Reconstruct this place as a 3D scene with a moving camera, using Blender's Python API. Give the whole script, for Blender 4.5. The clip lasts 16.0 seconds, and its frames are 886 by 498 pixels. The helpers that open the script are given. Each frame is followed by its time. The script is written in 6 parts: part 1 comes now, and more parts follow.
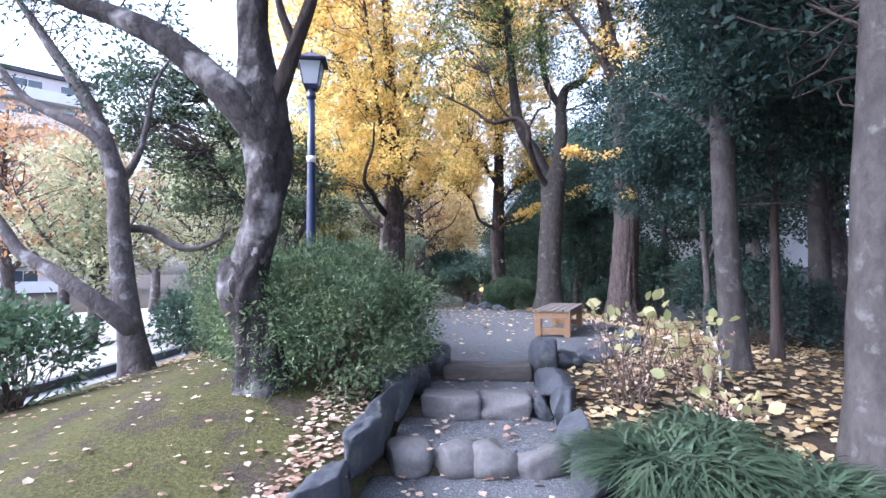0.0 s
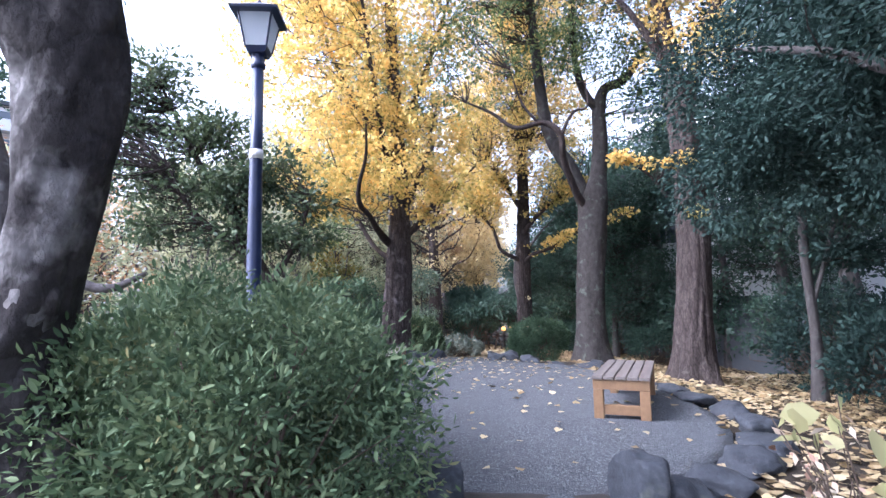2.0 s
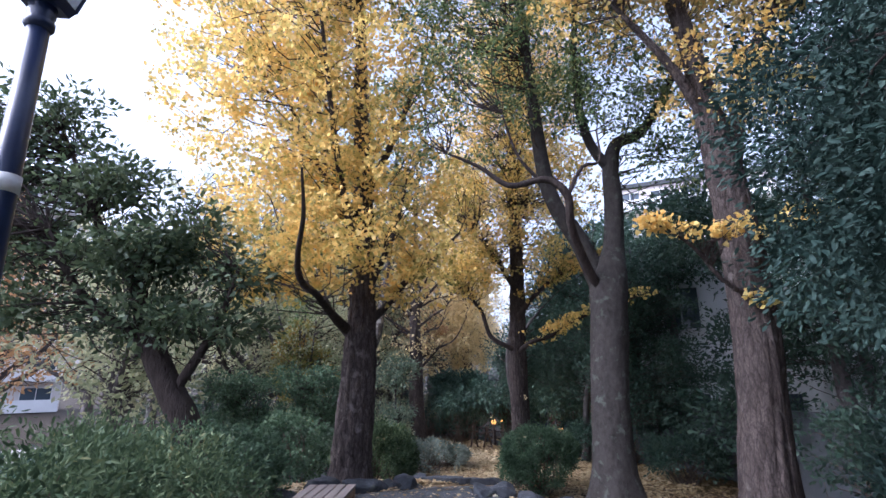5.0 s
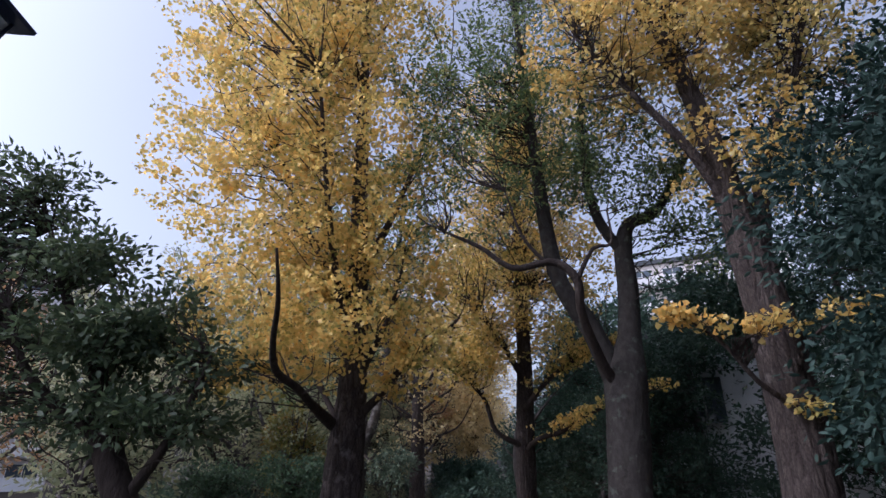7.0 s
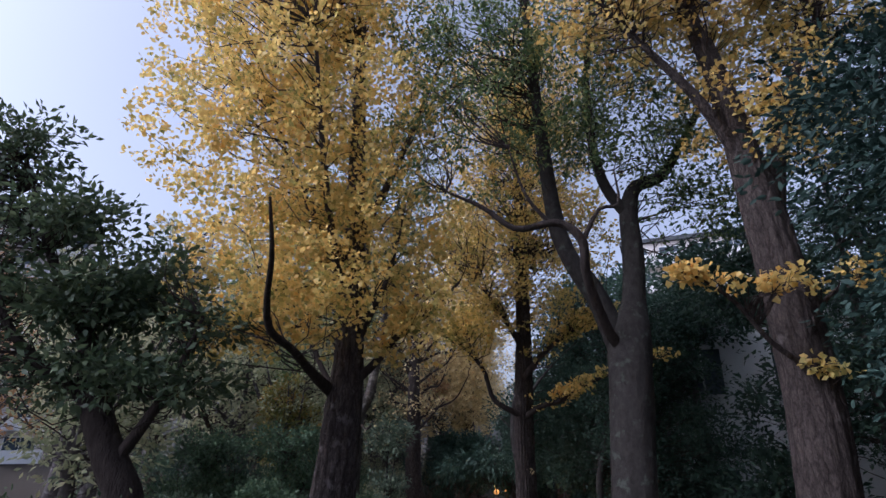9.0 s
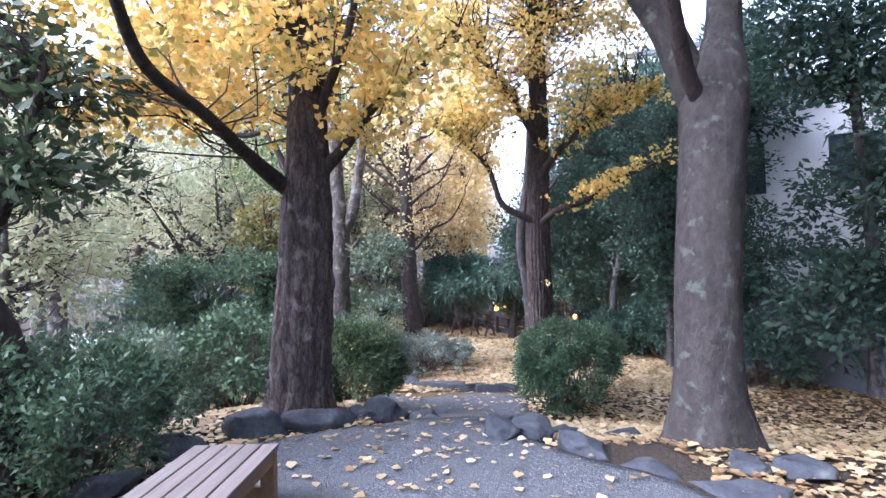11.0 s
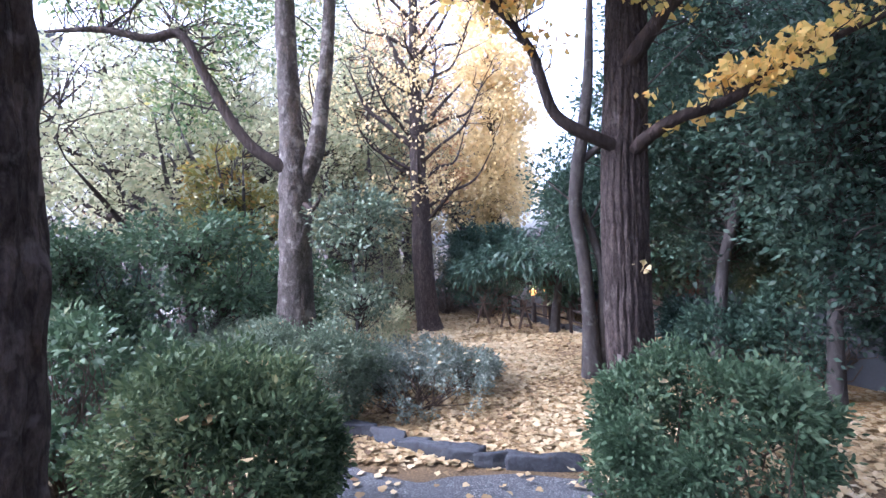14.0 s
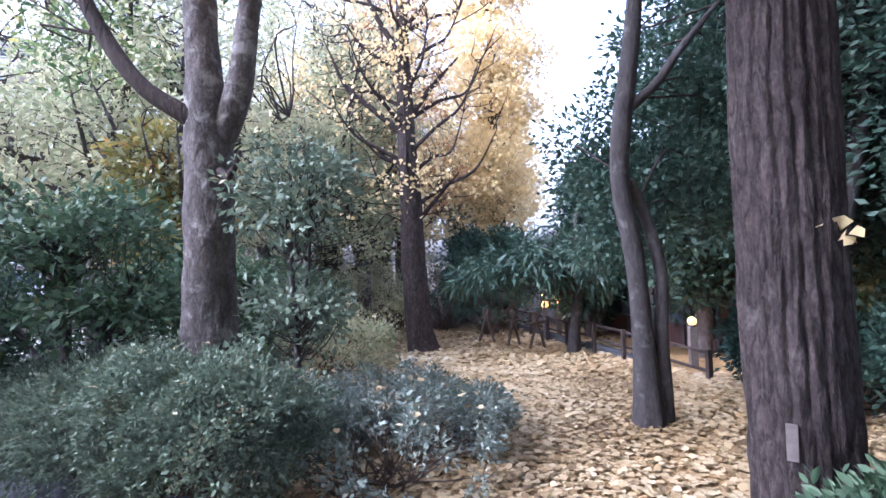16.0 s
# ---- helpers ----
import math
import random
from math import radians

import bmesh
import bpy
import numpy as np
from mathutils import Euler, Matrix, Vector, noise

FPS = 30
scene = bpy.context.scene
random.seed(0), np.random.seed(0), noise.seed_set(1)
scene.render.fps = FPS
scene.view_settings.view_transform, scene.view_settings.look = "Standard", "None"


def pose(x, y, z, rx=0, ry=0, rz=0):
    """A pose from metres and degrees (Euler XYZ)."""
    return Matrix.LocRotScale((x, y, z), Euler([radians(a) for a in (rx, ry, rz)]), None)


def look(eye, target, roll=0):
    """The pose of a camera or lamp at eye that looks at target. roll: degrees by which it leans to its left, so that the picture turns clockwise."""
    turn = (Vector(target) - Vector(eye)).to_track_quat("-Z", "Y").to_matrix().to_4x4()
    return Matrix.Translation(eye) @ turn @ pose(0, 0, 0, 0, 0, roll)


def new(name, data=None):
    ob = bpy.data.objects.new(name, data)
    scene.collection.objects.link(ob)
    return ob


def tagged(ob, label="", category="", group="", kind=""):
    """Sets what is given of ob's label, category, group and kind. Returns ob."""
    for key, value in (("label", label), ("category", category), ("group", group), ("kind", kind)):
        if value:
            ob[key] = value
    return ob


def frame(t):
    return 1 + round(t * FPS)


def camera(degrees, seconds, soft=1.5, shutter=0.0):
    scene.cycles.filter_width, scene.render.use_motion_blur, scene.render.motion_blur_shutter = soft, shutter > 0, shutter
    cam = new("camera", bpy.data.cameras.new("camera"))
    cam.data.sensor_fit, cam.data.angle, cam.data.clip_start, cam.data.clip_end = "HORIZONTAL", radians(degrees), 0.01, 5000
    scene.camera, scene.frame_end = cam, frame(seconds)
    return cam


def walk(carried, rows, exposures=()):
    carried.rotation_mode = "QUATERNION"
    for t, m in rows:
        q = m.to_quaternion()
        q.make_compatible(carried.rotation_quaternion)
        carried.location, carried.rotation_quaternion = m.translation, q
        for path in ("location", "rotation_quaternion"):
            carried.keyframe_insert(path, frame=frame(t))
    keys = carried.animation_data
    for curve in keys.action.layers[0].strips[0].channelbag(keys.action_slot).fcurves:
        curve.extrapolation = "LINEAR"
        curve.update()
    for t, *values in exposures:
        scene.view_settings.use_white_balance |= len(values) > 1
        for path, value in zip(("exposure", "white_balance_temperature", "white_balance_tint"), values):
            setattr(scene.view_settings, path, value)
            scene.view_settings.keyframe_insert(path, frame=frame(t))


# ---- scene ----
cam = camera(81.4, 16.0)
PATH = [
    (0, (0.241, -0.707, 0.902), (0.194, 1.291, 0.987), -0.6),
    (0.5, (0.293, -0.159, 0.939), (0.244, 1.837, 1.043), -0.8),
    (1, (0.281, 0.397, 0.949), (0.211, 2.391, 1.087), -0.9),
    (1.5, (0.303, 0.982, 0.962), (0.22, 2.972, 1.138), -1.0),
    (2, (0.268, 1.546, 1.012), (0.15, 3.531, 1.233), -1.1),
    (2.5, (0.221, 2.085, 1.112), (0.097, 4.054, 1.442), -1.2),
    (3, (0.325, 2.507, 1.19), (0.22, 4.477, 1.524), -1.1),
    (3.5, (0.29, 2.872, 1.282), (0.208, 4.841, 1.624), -1.3),
    (4, (0.283, 3.213, 1.312), (0.214, 5.175, 1.693), -1.2),
    (6.5, (0.57, 4.253, 1.814), (0.471, 6.12, 2.526), 0.6),
    (7, (0.535, 4.331, 1.828), (0.428, 6.172, 2.6), 0.7),
    (7.5, (0.544, 4.345, 1.824), (0.434, 6.158, 2.661), 0.7),
    (8, (0.541, 4.331, 1.845), (0.436, 6.105, 2.763), 0.8),
    (8.5, (0.501, 4.407, 1.809), (0.40, 6.175, 2.738), 1.1),
    (9, (0.459, 4.639, 1.689), (0.368, 6.511, 2.387), 0.9),
    (9.5, (0.479, 5.082, 1.558), (0.402, 7.038, 1.967), 0.8),
    (10, (0.356, 5.651, 1.47), (0.307, 7.638, 1.696), 0.0),
    (10.2, (0.299, 5.901, 1.482), (0.259, 7.893, 1.66), -0.7),
    (12.3, (0.411, 8.527, 1.419), (0.319, 10.525, 1.433), -1.5),
    (12.5, (0.455, 8.791, 1.439), (0.354, 10.789, 1.438), -1.5),
    (13, (0.51, 9.437, 1.445), (0.389, 11.433, 1.431), -1.7),
    (13.5, (0.472, 10.137, 1.419), (0.313, 12.13, 1.4), -1.7),
    (14, (0.442, 10.746, 1.418), (0.249, 12.737, 1.399), -1.7),
    (14.5, (0.344, 11.376, 1.364), (0.116, 13.363, 1.366), -1.9),
    (15, (0.282, 11.954, 1.318), (0.045, 13.939, 1.332), -2.1),
    (15.5, (0.276, 12.492, 1.257), (0.051, 14.479, 1.288), -2.2),
    (16, (0.368, 13.021, 1.137), (0.171, 15.011, 1.176), -2.2),
]
BASE = 2.5
EXPOSURES = [(t, BASE + s, k - 150, 21 if t < 11 else 26) for t, s, k in ((0, 0.14, 5400), (2.0, 0.1, 5400), (3.0, -0.08, 5380), (4.2, -0.32, 5350), (6.3, -1.42, 5600), (8.5, -1.97, 5620), (9.0, -1.85, 5500),
                                                  (9.5, -0.6, 5450), (10.0, 0.2, 5350), (12.3, 0.54, 5310), (16, 0.34, 5180))]
walk(cam, [(t, look(eye, target, roll)) for t, eye, target, roll in PATH], EXPOSURES)

# ---- light ----
world = bpy.data.worlds.new("world")
scene.world = world
world.use_nodes = True
wn, wl = world.node_tree.nodes, world.node_tree.links
sky = wn.new("ShaderNodeTexSky")
sky.sky_type = "NISHITA"
sky.sun_disc = False
sky.sun_elevation = radians(42)
sky.sun_rotation = radians(-108)
sky.air_density, sky.dust_density, sky.ozone_density = 1.0, 5.0, 1.2
soften = wn.new("ShaderNodeHueSaturation")
soften.inputs["Saturation"].default_value = 0.38
wl.new(sky.outputs["Color"], soften.inputs["Color"])
wl.new(soften.outputs["Color"], wn["Background"].inputs["Color"])
wn["Background"].inputs["Strength"].default_value = 0.135
sun_data = bpy.data.lights.new("sun", "SUN")
sun_data.energy, sun_data.angle, sun_data.color = 0.45, radians(45), (1.0, 0.97, 0.93)
sun = new("sun", sun_data)
sun.matrix_world = look((-21.1, -6.9, 20.0), (0, 0, 0))

# ---- helpers ----
rng = np.random.default_rng(7)


def mesh_from(name, verts, quads=None, tris=None, smooth=False):
    """A mesh from arrays of corners, four-sided and three-sided faces."""
    me = bpy.data.meshes.new(name)
    verts = np.asarray(verts, np.float32)
    loops, starts, n = [], [], 0
    if quads is not None and len(quads):
        q = np.asarray(quads, np.int32)
        loops.append(q.ravel())
        starts.append(np.arange(len(q), dtype=np.int32) * 4)
        n = q.size
    if tris is not None and len(tris):
        q = np.asarray(tris, np.int32)
        loops.append(q.ravel())
        starts.append(np.arange(len(q), dtype=np.int32) * 3 + n)
    loops, starts = np.concatenate(loops), np.concatenate(starts)
    me.vertices.add(len(verts))
    me.vertices.foreach_set("co", verts.ravel())
    me.loops.add(len(loops))
    me.loops.foreach_set("vertex_index", loops)
    me.polygons.add(len(starts))
    me.polygons.foreach_set("loop_start", starts)
    me.update(calc_edges=True)
    if smooth:
        me.polygons.foreach_set("use_smooth", np.ones(len(starts), bool))
    me.validate()
    return me


def link(name, me, material, parent=None, label=""):
    """A mesh object at top level or under a parent."""
    me.materials.clear()
    me.materials.append(material)
    ob = new(name, me)
    if parent is not None:
        ob.parent = parent
    if label:
        ob["label"] = label
    return ob


def part(name, bm, material, parent, label="", smooth=False):
    """Links a bmesh as one mesh object under a thing or a part."""
    me = bpy.data.meshes.new(name)
    bm.to_mesh(me)
    bm.free()
    if smooth:
        me.polygons.foreach_set("use_smooth", np.ones(len(me.polygons), bool))
    return link(name, me, material, parent, label)


def empty(name, place, label, category, group="", turn=0):
    ob = new(name)
    ob.matrix_basis = pose(*place, 0, 0, turn)
    return tagged(ob, label, category, group)


def box_bm(size, centre=(0, 0, 0), bevel=0.006, bm=None, turn=None):
    """A box with softened edges."""
    bm2 = bmesh.new()
    bmesh.ops.create_cube(bm2, size=1)
    bmesh.ops.scale(bm2, vec=size, verts=bm2.verts)
    if bevel:
        bmesh.ops.bevel(bm2, geom=bm2.edges[:], offset=bevel, segments=2, affect="EDGES", profile=0.6)
    if turn is not None:
        bmesh.ops.transform(bm2, matrix=turn, verts=bm2.verts)
    bmesh.ops.translate(bm2, vec=centre, verts=bm2.verts)
    return bm2


def join(*bms):
    """Several bmeshes as one."""
    out = bmesh.new()
    for b in bms:
        me = bpy.data.meshes.new("piece")
        b.to_mesh(me)
        b.free()
        out.from_mesh(me)
        bpy.data.meshes.remove(me)
    return out


def smooth_line(pts, n):
    """n places along a Catmull-Rom curve through pts (rows may hold a radius too)."""
    p = np.asarray(pts, float)
    p = np.vstack([2 * p[0] - p[1], p, 2 * p[-1] - p[-2]])
    t = np.linspace(0, len(p) - 3 - 1e-6, n)
    i = t.astype(int)
    u = (t - i)[:, None]
    a, b, c, d = p[i], p[i + 1], p[i + 2], p[i + 3]
    return 0.5 * (2 * b + (c - a) * u + (2 * a - 5 * b + 4 * c - d) * u ** 2 + (3 * b - a - 3 * c + d) * u ** 3)


def waves(x, y, seed, k=1.0):
    """Smooth noise from -1 to 1 out of a few crossing waves."""
    r = np.random.default_rng(seed)
    out = 0
    for j in range(6):
        a, f, ph = r.uniform(0, 6.28), k * (0.6 + 0.45 * j), r.uniform(0, 6.28)
        out = out + np.sin((x * math.cos(a) + y * math.sin(a)) * f + ph + 0.8 * np.sin(y * f * 0.7 + ph)) / (1 + 0.35 * j)
    return out / 3.2


def tube(pts, segs=12, rows=0, lumps=0.05, ridges=0.0, flare=0.0, seed=0, ridge_count=13):
    """A limb: pts are rows of x, y, z, radius. Returns corners and faces."""
    pts = np.asarray(pts, float)
    length = np.linalg.norm(np.diff(pts[:, :3], axis=0), axis=1).sum()
    rows = rows or int(max(6, min(60, length / 0.12)))
    line = smooth_line(pts, rows)
    c, rad = line[:, :3], np.maximum(line[:, 3], 0.002)
    d = np.gradient(c, axis=0)
    d /= np.linalg.norm(d, axis=1)[:, None] + 1e-9
    ref = np.where(np.abs(d[:, 2:3]) > 0.8, [[0.0, 1.0, 0.0]], [[0.0, 0.0, 1.0]])
    ref = np.broadcast_to(ref.mean(axis=0), d.shape)
    u = np.cross(d, ref)
    u /= np.linalg.norm(u, axis=1)[:, None] + 1e-9
    v = np.cross(d, u)
    th = np.linspace(0, 2 * np.pi, segs, endpoint=False)
    s = np.linspace(0, length, rows)
    T, S = np.meshgrid(th, s)
    R = np.repeat(rad[:, None], segs, 1)
    bump = lumps * waves(np.cos(T) * 1.7 + S * 1.1, np.sin(T) * 1.7 + S * 1.9, seed, 1.3)
    bump += 0.5 * lumps * waves(np.cos(T) * 4 + S * 4, np.sin(T) * 4 - S * 3, seed + 5, 1.6)
    if ridges:
        wob = 0.8 * waves(S * 1.6, T * 0.0 + seed, seed + 9) + 0.55 * waves(S * 3.5 + np.cos(T) * 3, np.sin(T) * 3, seed + 13, 1.5)
        first = np.abs(np.sin(T * ridge_count / 2 + wob)) ** 0.6 - 0.65
        second = np.abs(np.sin(T * ridge_count + 1.7 * wob + 1.3 * np.sin(S * 4.1 + 3 * np.sin(T * 2)))) ** 0.6 - 0.65
        bump += ridges * (first * (0.8 + 0.4 * np.sin(S * 7 + 6 * np.sin(T * 3 + S))) + 0.45 * second)
    if flare:
        root = np.exp(-S / 0.28)
        bump += flare * root * (1 + 0.55 * np.sin(T * 5 + seed))
    R = R * (1 + bump)
    P = c[:, None, :] + R[..., None] * (np.cos(T)[..., None] * u[:, None, :] + np.sin(T)[..., None] * v[:, None, :])
    verts = np.vstack([P.reshape(-1, 3), c[-1:]])
    i = np.arange(rows - 1)[:, None] * segs
    j = np.arange(segs)[None, :]
    k = (j + 1) % segs
    quads = np.stack([i + j, i + k, i + segs + k, i + segs + j], -1).reshape(-1, 4)
    e = (rows - 1) * segs
    tris = np.stack([e + np.arange(segs), e + (np.arange(segs) + 1) % segs, np.full(segs, len(verts) - 1)], -1)
    return verts, quads, tris


def gather(pieces):
    """Joins (corners, quads, tris) pieces."""
    vs, qs, ts, n = [], [], [], 0
    for v, q, t in pieces:
        vs.append(v)
        qs.append(q + n)
        ts.append(t + n)
        n += len(v)
    return np.vstack(vs), np.vstack(qs), np.vstack(ts)


FAN = np.array([(0, 0, 0), (-0.55, 0.72, 0.10), (0, 0.98, -0.04), (0.55, 0.72, 0.10)])
OVAL = np.array([(0, 0, 0), (-0.23, 0.5, 0.06), (0, 1.0, -0.10), (0.23, 0.5, 0.06)])
BLADE = np.array([(0, 0, 0), (-0.19, 0.28, 0.05), (-0.20, 0.66, 0.02), (0, 1.0, -0.10), (0.20, 0.66, 0.02), (0.19, 0.28, 0.05)])
WIDE_FAN = np.array([(0, 0, 0), (-0.52, 0.48, 0.06), (-0.40, 0.86, 0.12), (-0.07, 0.95, 0.02), (0, 0.78, 0), (0.07, 0.95, 0.02), (0.40, 0.86, -0.05), (0.52, 0.48, 0.10)])
NARROW = np.array([(0, 0, 0), (-0.10, 0.5, 0.03), (0, 1.0, -0.08), (0.10, 0.5, 0.03)])


def leaf_mesh(name, places, ways, size, shape, spread=0.5, r=rng, flat=0.0):
    """One mesh of many leaves: each sits at a place, points along its way, and turns by chance."""
    n = len(places)
    ways = ways + spread * r.normal(size=(n, 3))
    ways /= np.linalg.norm(ways, axis=1)[:, None] + 1e-9
    up = r.normal(size=(n, 3)) * (1 - flat) + np.array([0, 0, 1.0]) * (0.5 + 2 * flat)
    side = np.cross(ways, up)
    side /= np.linalg.norm(side, axis=1)[:, None] + 1e-9
    nor = np.cross(side, ways)
    sz = (size * r.uniform(0.65, 1.25, n))[:, None]
    vs = [places + sz * (p[0] * side + p[1] * ways + p[2] * nor) for p in shape]
    verts = np.stack(vs, 1).reshape(-1, 3)
    if len(shape) == 8:
        quads = (np.arange(n)[:, None, None] * 8 + np.array([(0, 1, 2, 3), (0, 3, 4, 5), (0, 5, 6, 7)])[None]).reshape(-1, 4)
    elif len(shape) == 6:
        quads = (np.arange(n)[:, None, None] * 6 + np.array([(0, 1, 2, 3), (0, 3, 4, 5)])[None]).reshape(-1, 4)
    else:
        quads = np.arange(n * 4).reshape(-1, 4)
    return mesh_from(name, verts, quads)


def in_ball(n, r=rng, shell=0.33):
    """n chance points in a unit ball; a smaller shell gathers them near its skin."""
    d = r.normal(size=(n, 3))
    d /= np.linalg.norm(d, axis=1)[:, None]
    return d * r.uniform(0, 1, (n, 1)) ** shell


def clumped(blobs, clumps, per, clump_size, r=rng, shell=0.4):
    """Clump centres in ellipsoids (centre, radii), and leaf places and outward ways round them."""
    vol = np.array([b[1][0] * b[1][1] * b[1][2] for b in blobs]) ** 0.8
    counts = np.maximum(1, (clumps * vol / vol.sum()).astype(int))
    cs, outs = [], []
    for (c, rad), k in zip(blobs, counts):
        p = in_ball(k, r, shell)
        cs.append(np.array(c) + p * np.array(rad))
        outs.append(p)
    cs, outs = np.vstack(cs), np.vstack(outs)
    sizes = clump_size * r.uniform(0.55, 1.4, len(cs))
    amount = np.maximum(3, (per * (sizes / clump_size) ** 2 * r.uniform(0.5, 1.3, len(cs))).astype(int))
    idx = np.repeat(np.arange(len(cs)), amount)
    off = in_ball(len(idx), r, 0.5) * sizes[idx][:, None] * np.array([1.15, 1.15, 0.75])
    places = cs[idx] + off
    ways = off / (sizes[idx][:, None]) + 0.6 * outs[idx]
    return cs, places, ways


def twigs(starts, ends, radius, r=rng, segs=5, bend=0.12):
    """Thin branches from starts to ends."""
    out = []
    for a, b in zip(starts, ends):
        l = np.linalg.norm(b - a)
        m1 = a + (b - a) * 0.35 + r.normal(size=3) * bend * l
        m2 = a + (b - a) * 0.7 + r.normal(size=3) * bend * l
        rad = radius * min(1.6, 0.5 + 0.35 * l)
        out.append(tube([(*a, rad), (*m1, rad * 0.75), (*m2, rad * 0.5), (*b, rad * 0.2)], segs, max(5, int(l / 0.2)), 0.03))
    return gather(out)


def tree(name, base, label, bark, limbs, leaf=None, blobs=(), clumps=0, per=0, clump_size=0.3, leaf_size=0.07, shape=None,
         ridges=0.0, flare=0.25, segs=28, twig_radius=0.012, twig_share=1.0, shell=0.45, spread=0.6, seed=1, group="", droop=0.0, ridge_count=13, dark_from=99, lumps=0.07, sprays=()):
    """A tree: the first limb is its trunk; a crown of leaf clumps hangs on thin branches."""
    r = np.random.default_rng(seed)
    top = empty(name, base, label, "tree", group)
    b0 = np.array(base, float)
    along = []
    for k, limb in enumerate(limbs):
        p = np.array(limb, float)
        p[:, :3] -= b0
        if k == 0:
            heart = smooth_line(p, 80)
        else:
            gap = np.linalg.norm(heart[:, :3] - p[0, :3], axis=1)
            near = heart[np.argmin(gap)]
            if gap.min() < 2.2 * near[3] + 0.05:
                p = np.vstack([[*(near[:3] - [0, 0, 0.6 * near[3]]), p[0, 3]], p])
        rows = 0
        if k == 0:
            ln = np.linalg.norm(np.diff(p[:, :3], axis=0), axis=1).sum()
            rows = int(max(24, min(150, ln / 0.07)))
        v, q, t = tube(p, segs if k == 0 else max(8, segs // 2), rows, lumps, ridges if k == 0 else ridges * 0.5, flare if k == 0 else 0, seed * 17 + k, ridge_count)
        link("trunk" if k == 0 else "limb", mesh_from("trunk", v, q, t, True), M_LIMB if k >= dark_from else bark, top)
        s = smooth_line(p, 24)
        along.append(s[:, :3] if k else s[8:, :3])
    if not blobs:
        return top
    blobs = [(np.array(c) - b0, rad) for c, rad in blobs]
    cs, places, ways = clumped(blobs, clumps, per, clump_size, r, shell)
    for line, count, thick in sprays:
        knots = r.integers(0, 60, max(4, count // 4))
        at = np.clip(knots[r.integers(0, len(knots), count)] + r.integers(-3, 4, count), 0, 59)
        c = smooth_line(np.array(line, float) - b0, 60)[at] + (r.normal(size=(60, 3))[at] * 0.8 + r.normal(size=(count, 3)) * 0.7) * np.array([1, 1, 0.6]) * thick
        idx = np.repeat(np.arange(count), 7)
        off = in_ball(len(idx), r, 0.6) * np.array([1, 1, 0.6]) * 0.10
        cs, places, ways = np.vstack([cs, c]), np.vstack([places, c[idx] + off]), np.vstack([ways, off * 8])
    ways[:, 2] -= droop
    nodes = np.vstack(along)
    keep = r.random(len(cs)) < twig_share
    ends = cs[keep]
    starts = []
    for e in ends:
        cost = np.linalg.norm(nodes - e, axis=1) + 1.2 * np.maximum(0, nodes[:, 2] - e[2] + 0.3)
        starts.append(nodes[np.argmin(cost)])
    v, q, t = twigs(starts, ends, twig_radius, r)
    tagged(link("branchwork", mesh_from("branchwork", v, q, t, True), M_LIMB, top), kind="stuff")
    tagged(link("crown", leaf_mesh("crown", places, ways, leaf_size, shape, spread, r), leaf, top), kind="stuff")
    return top


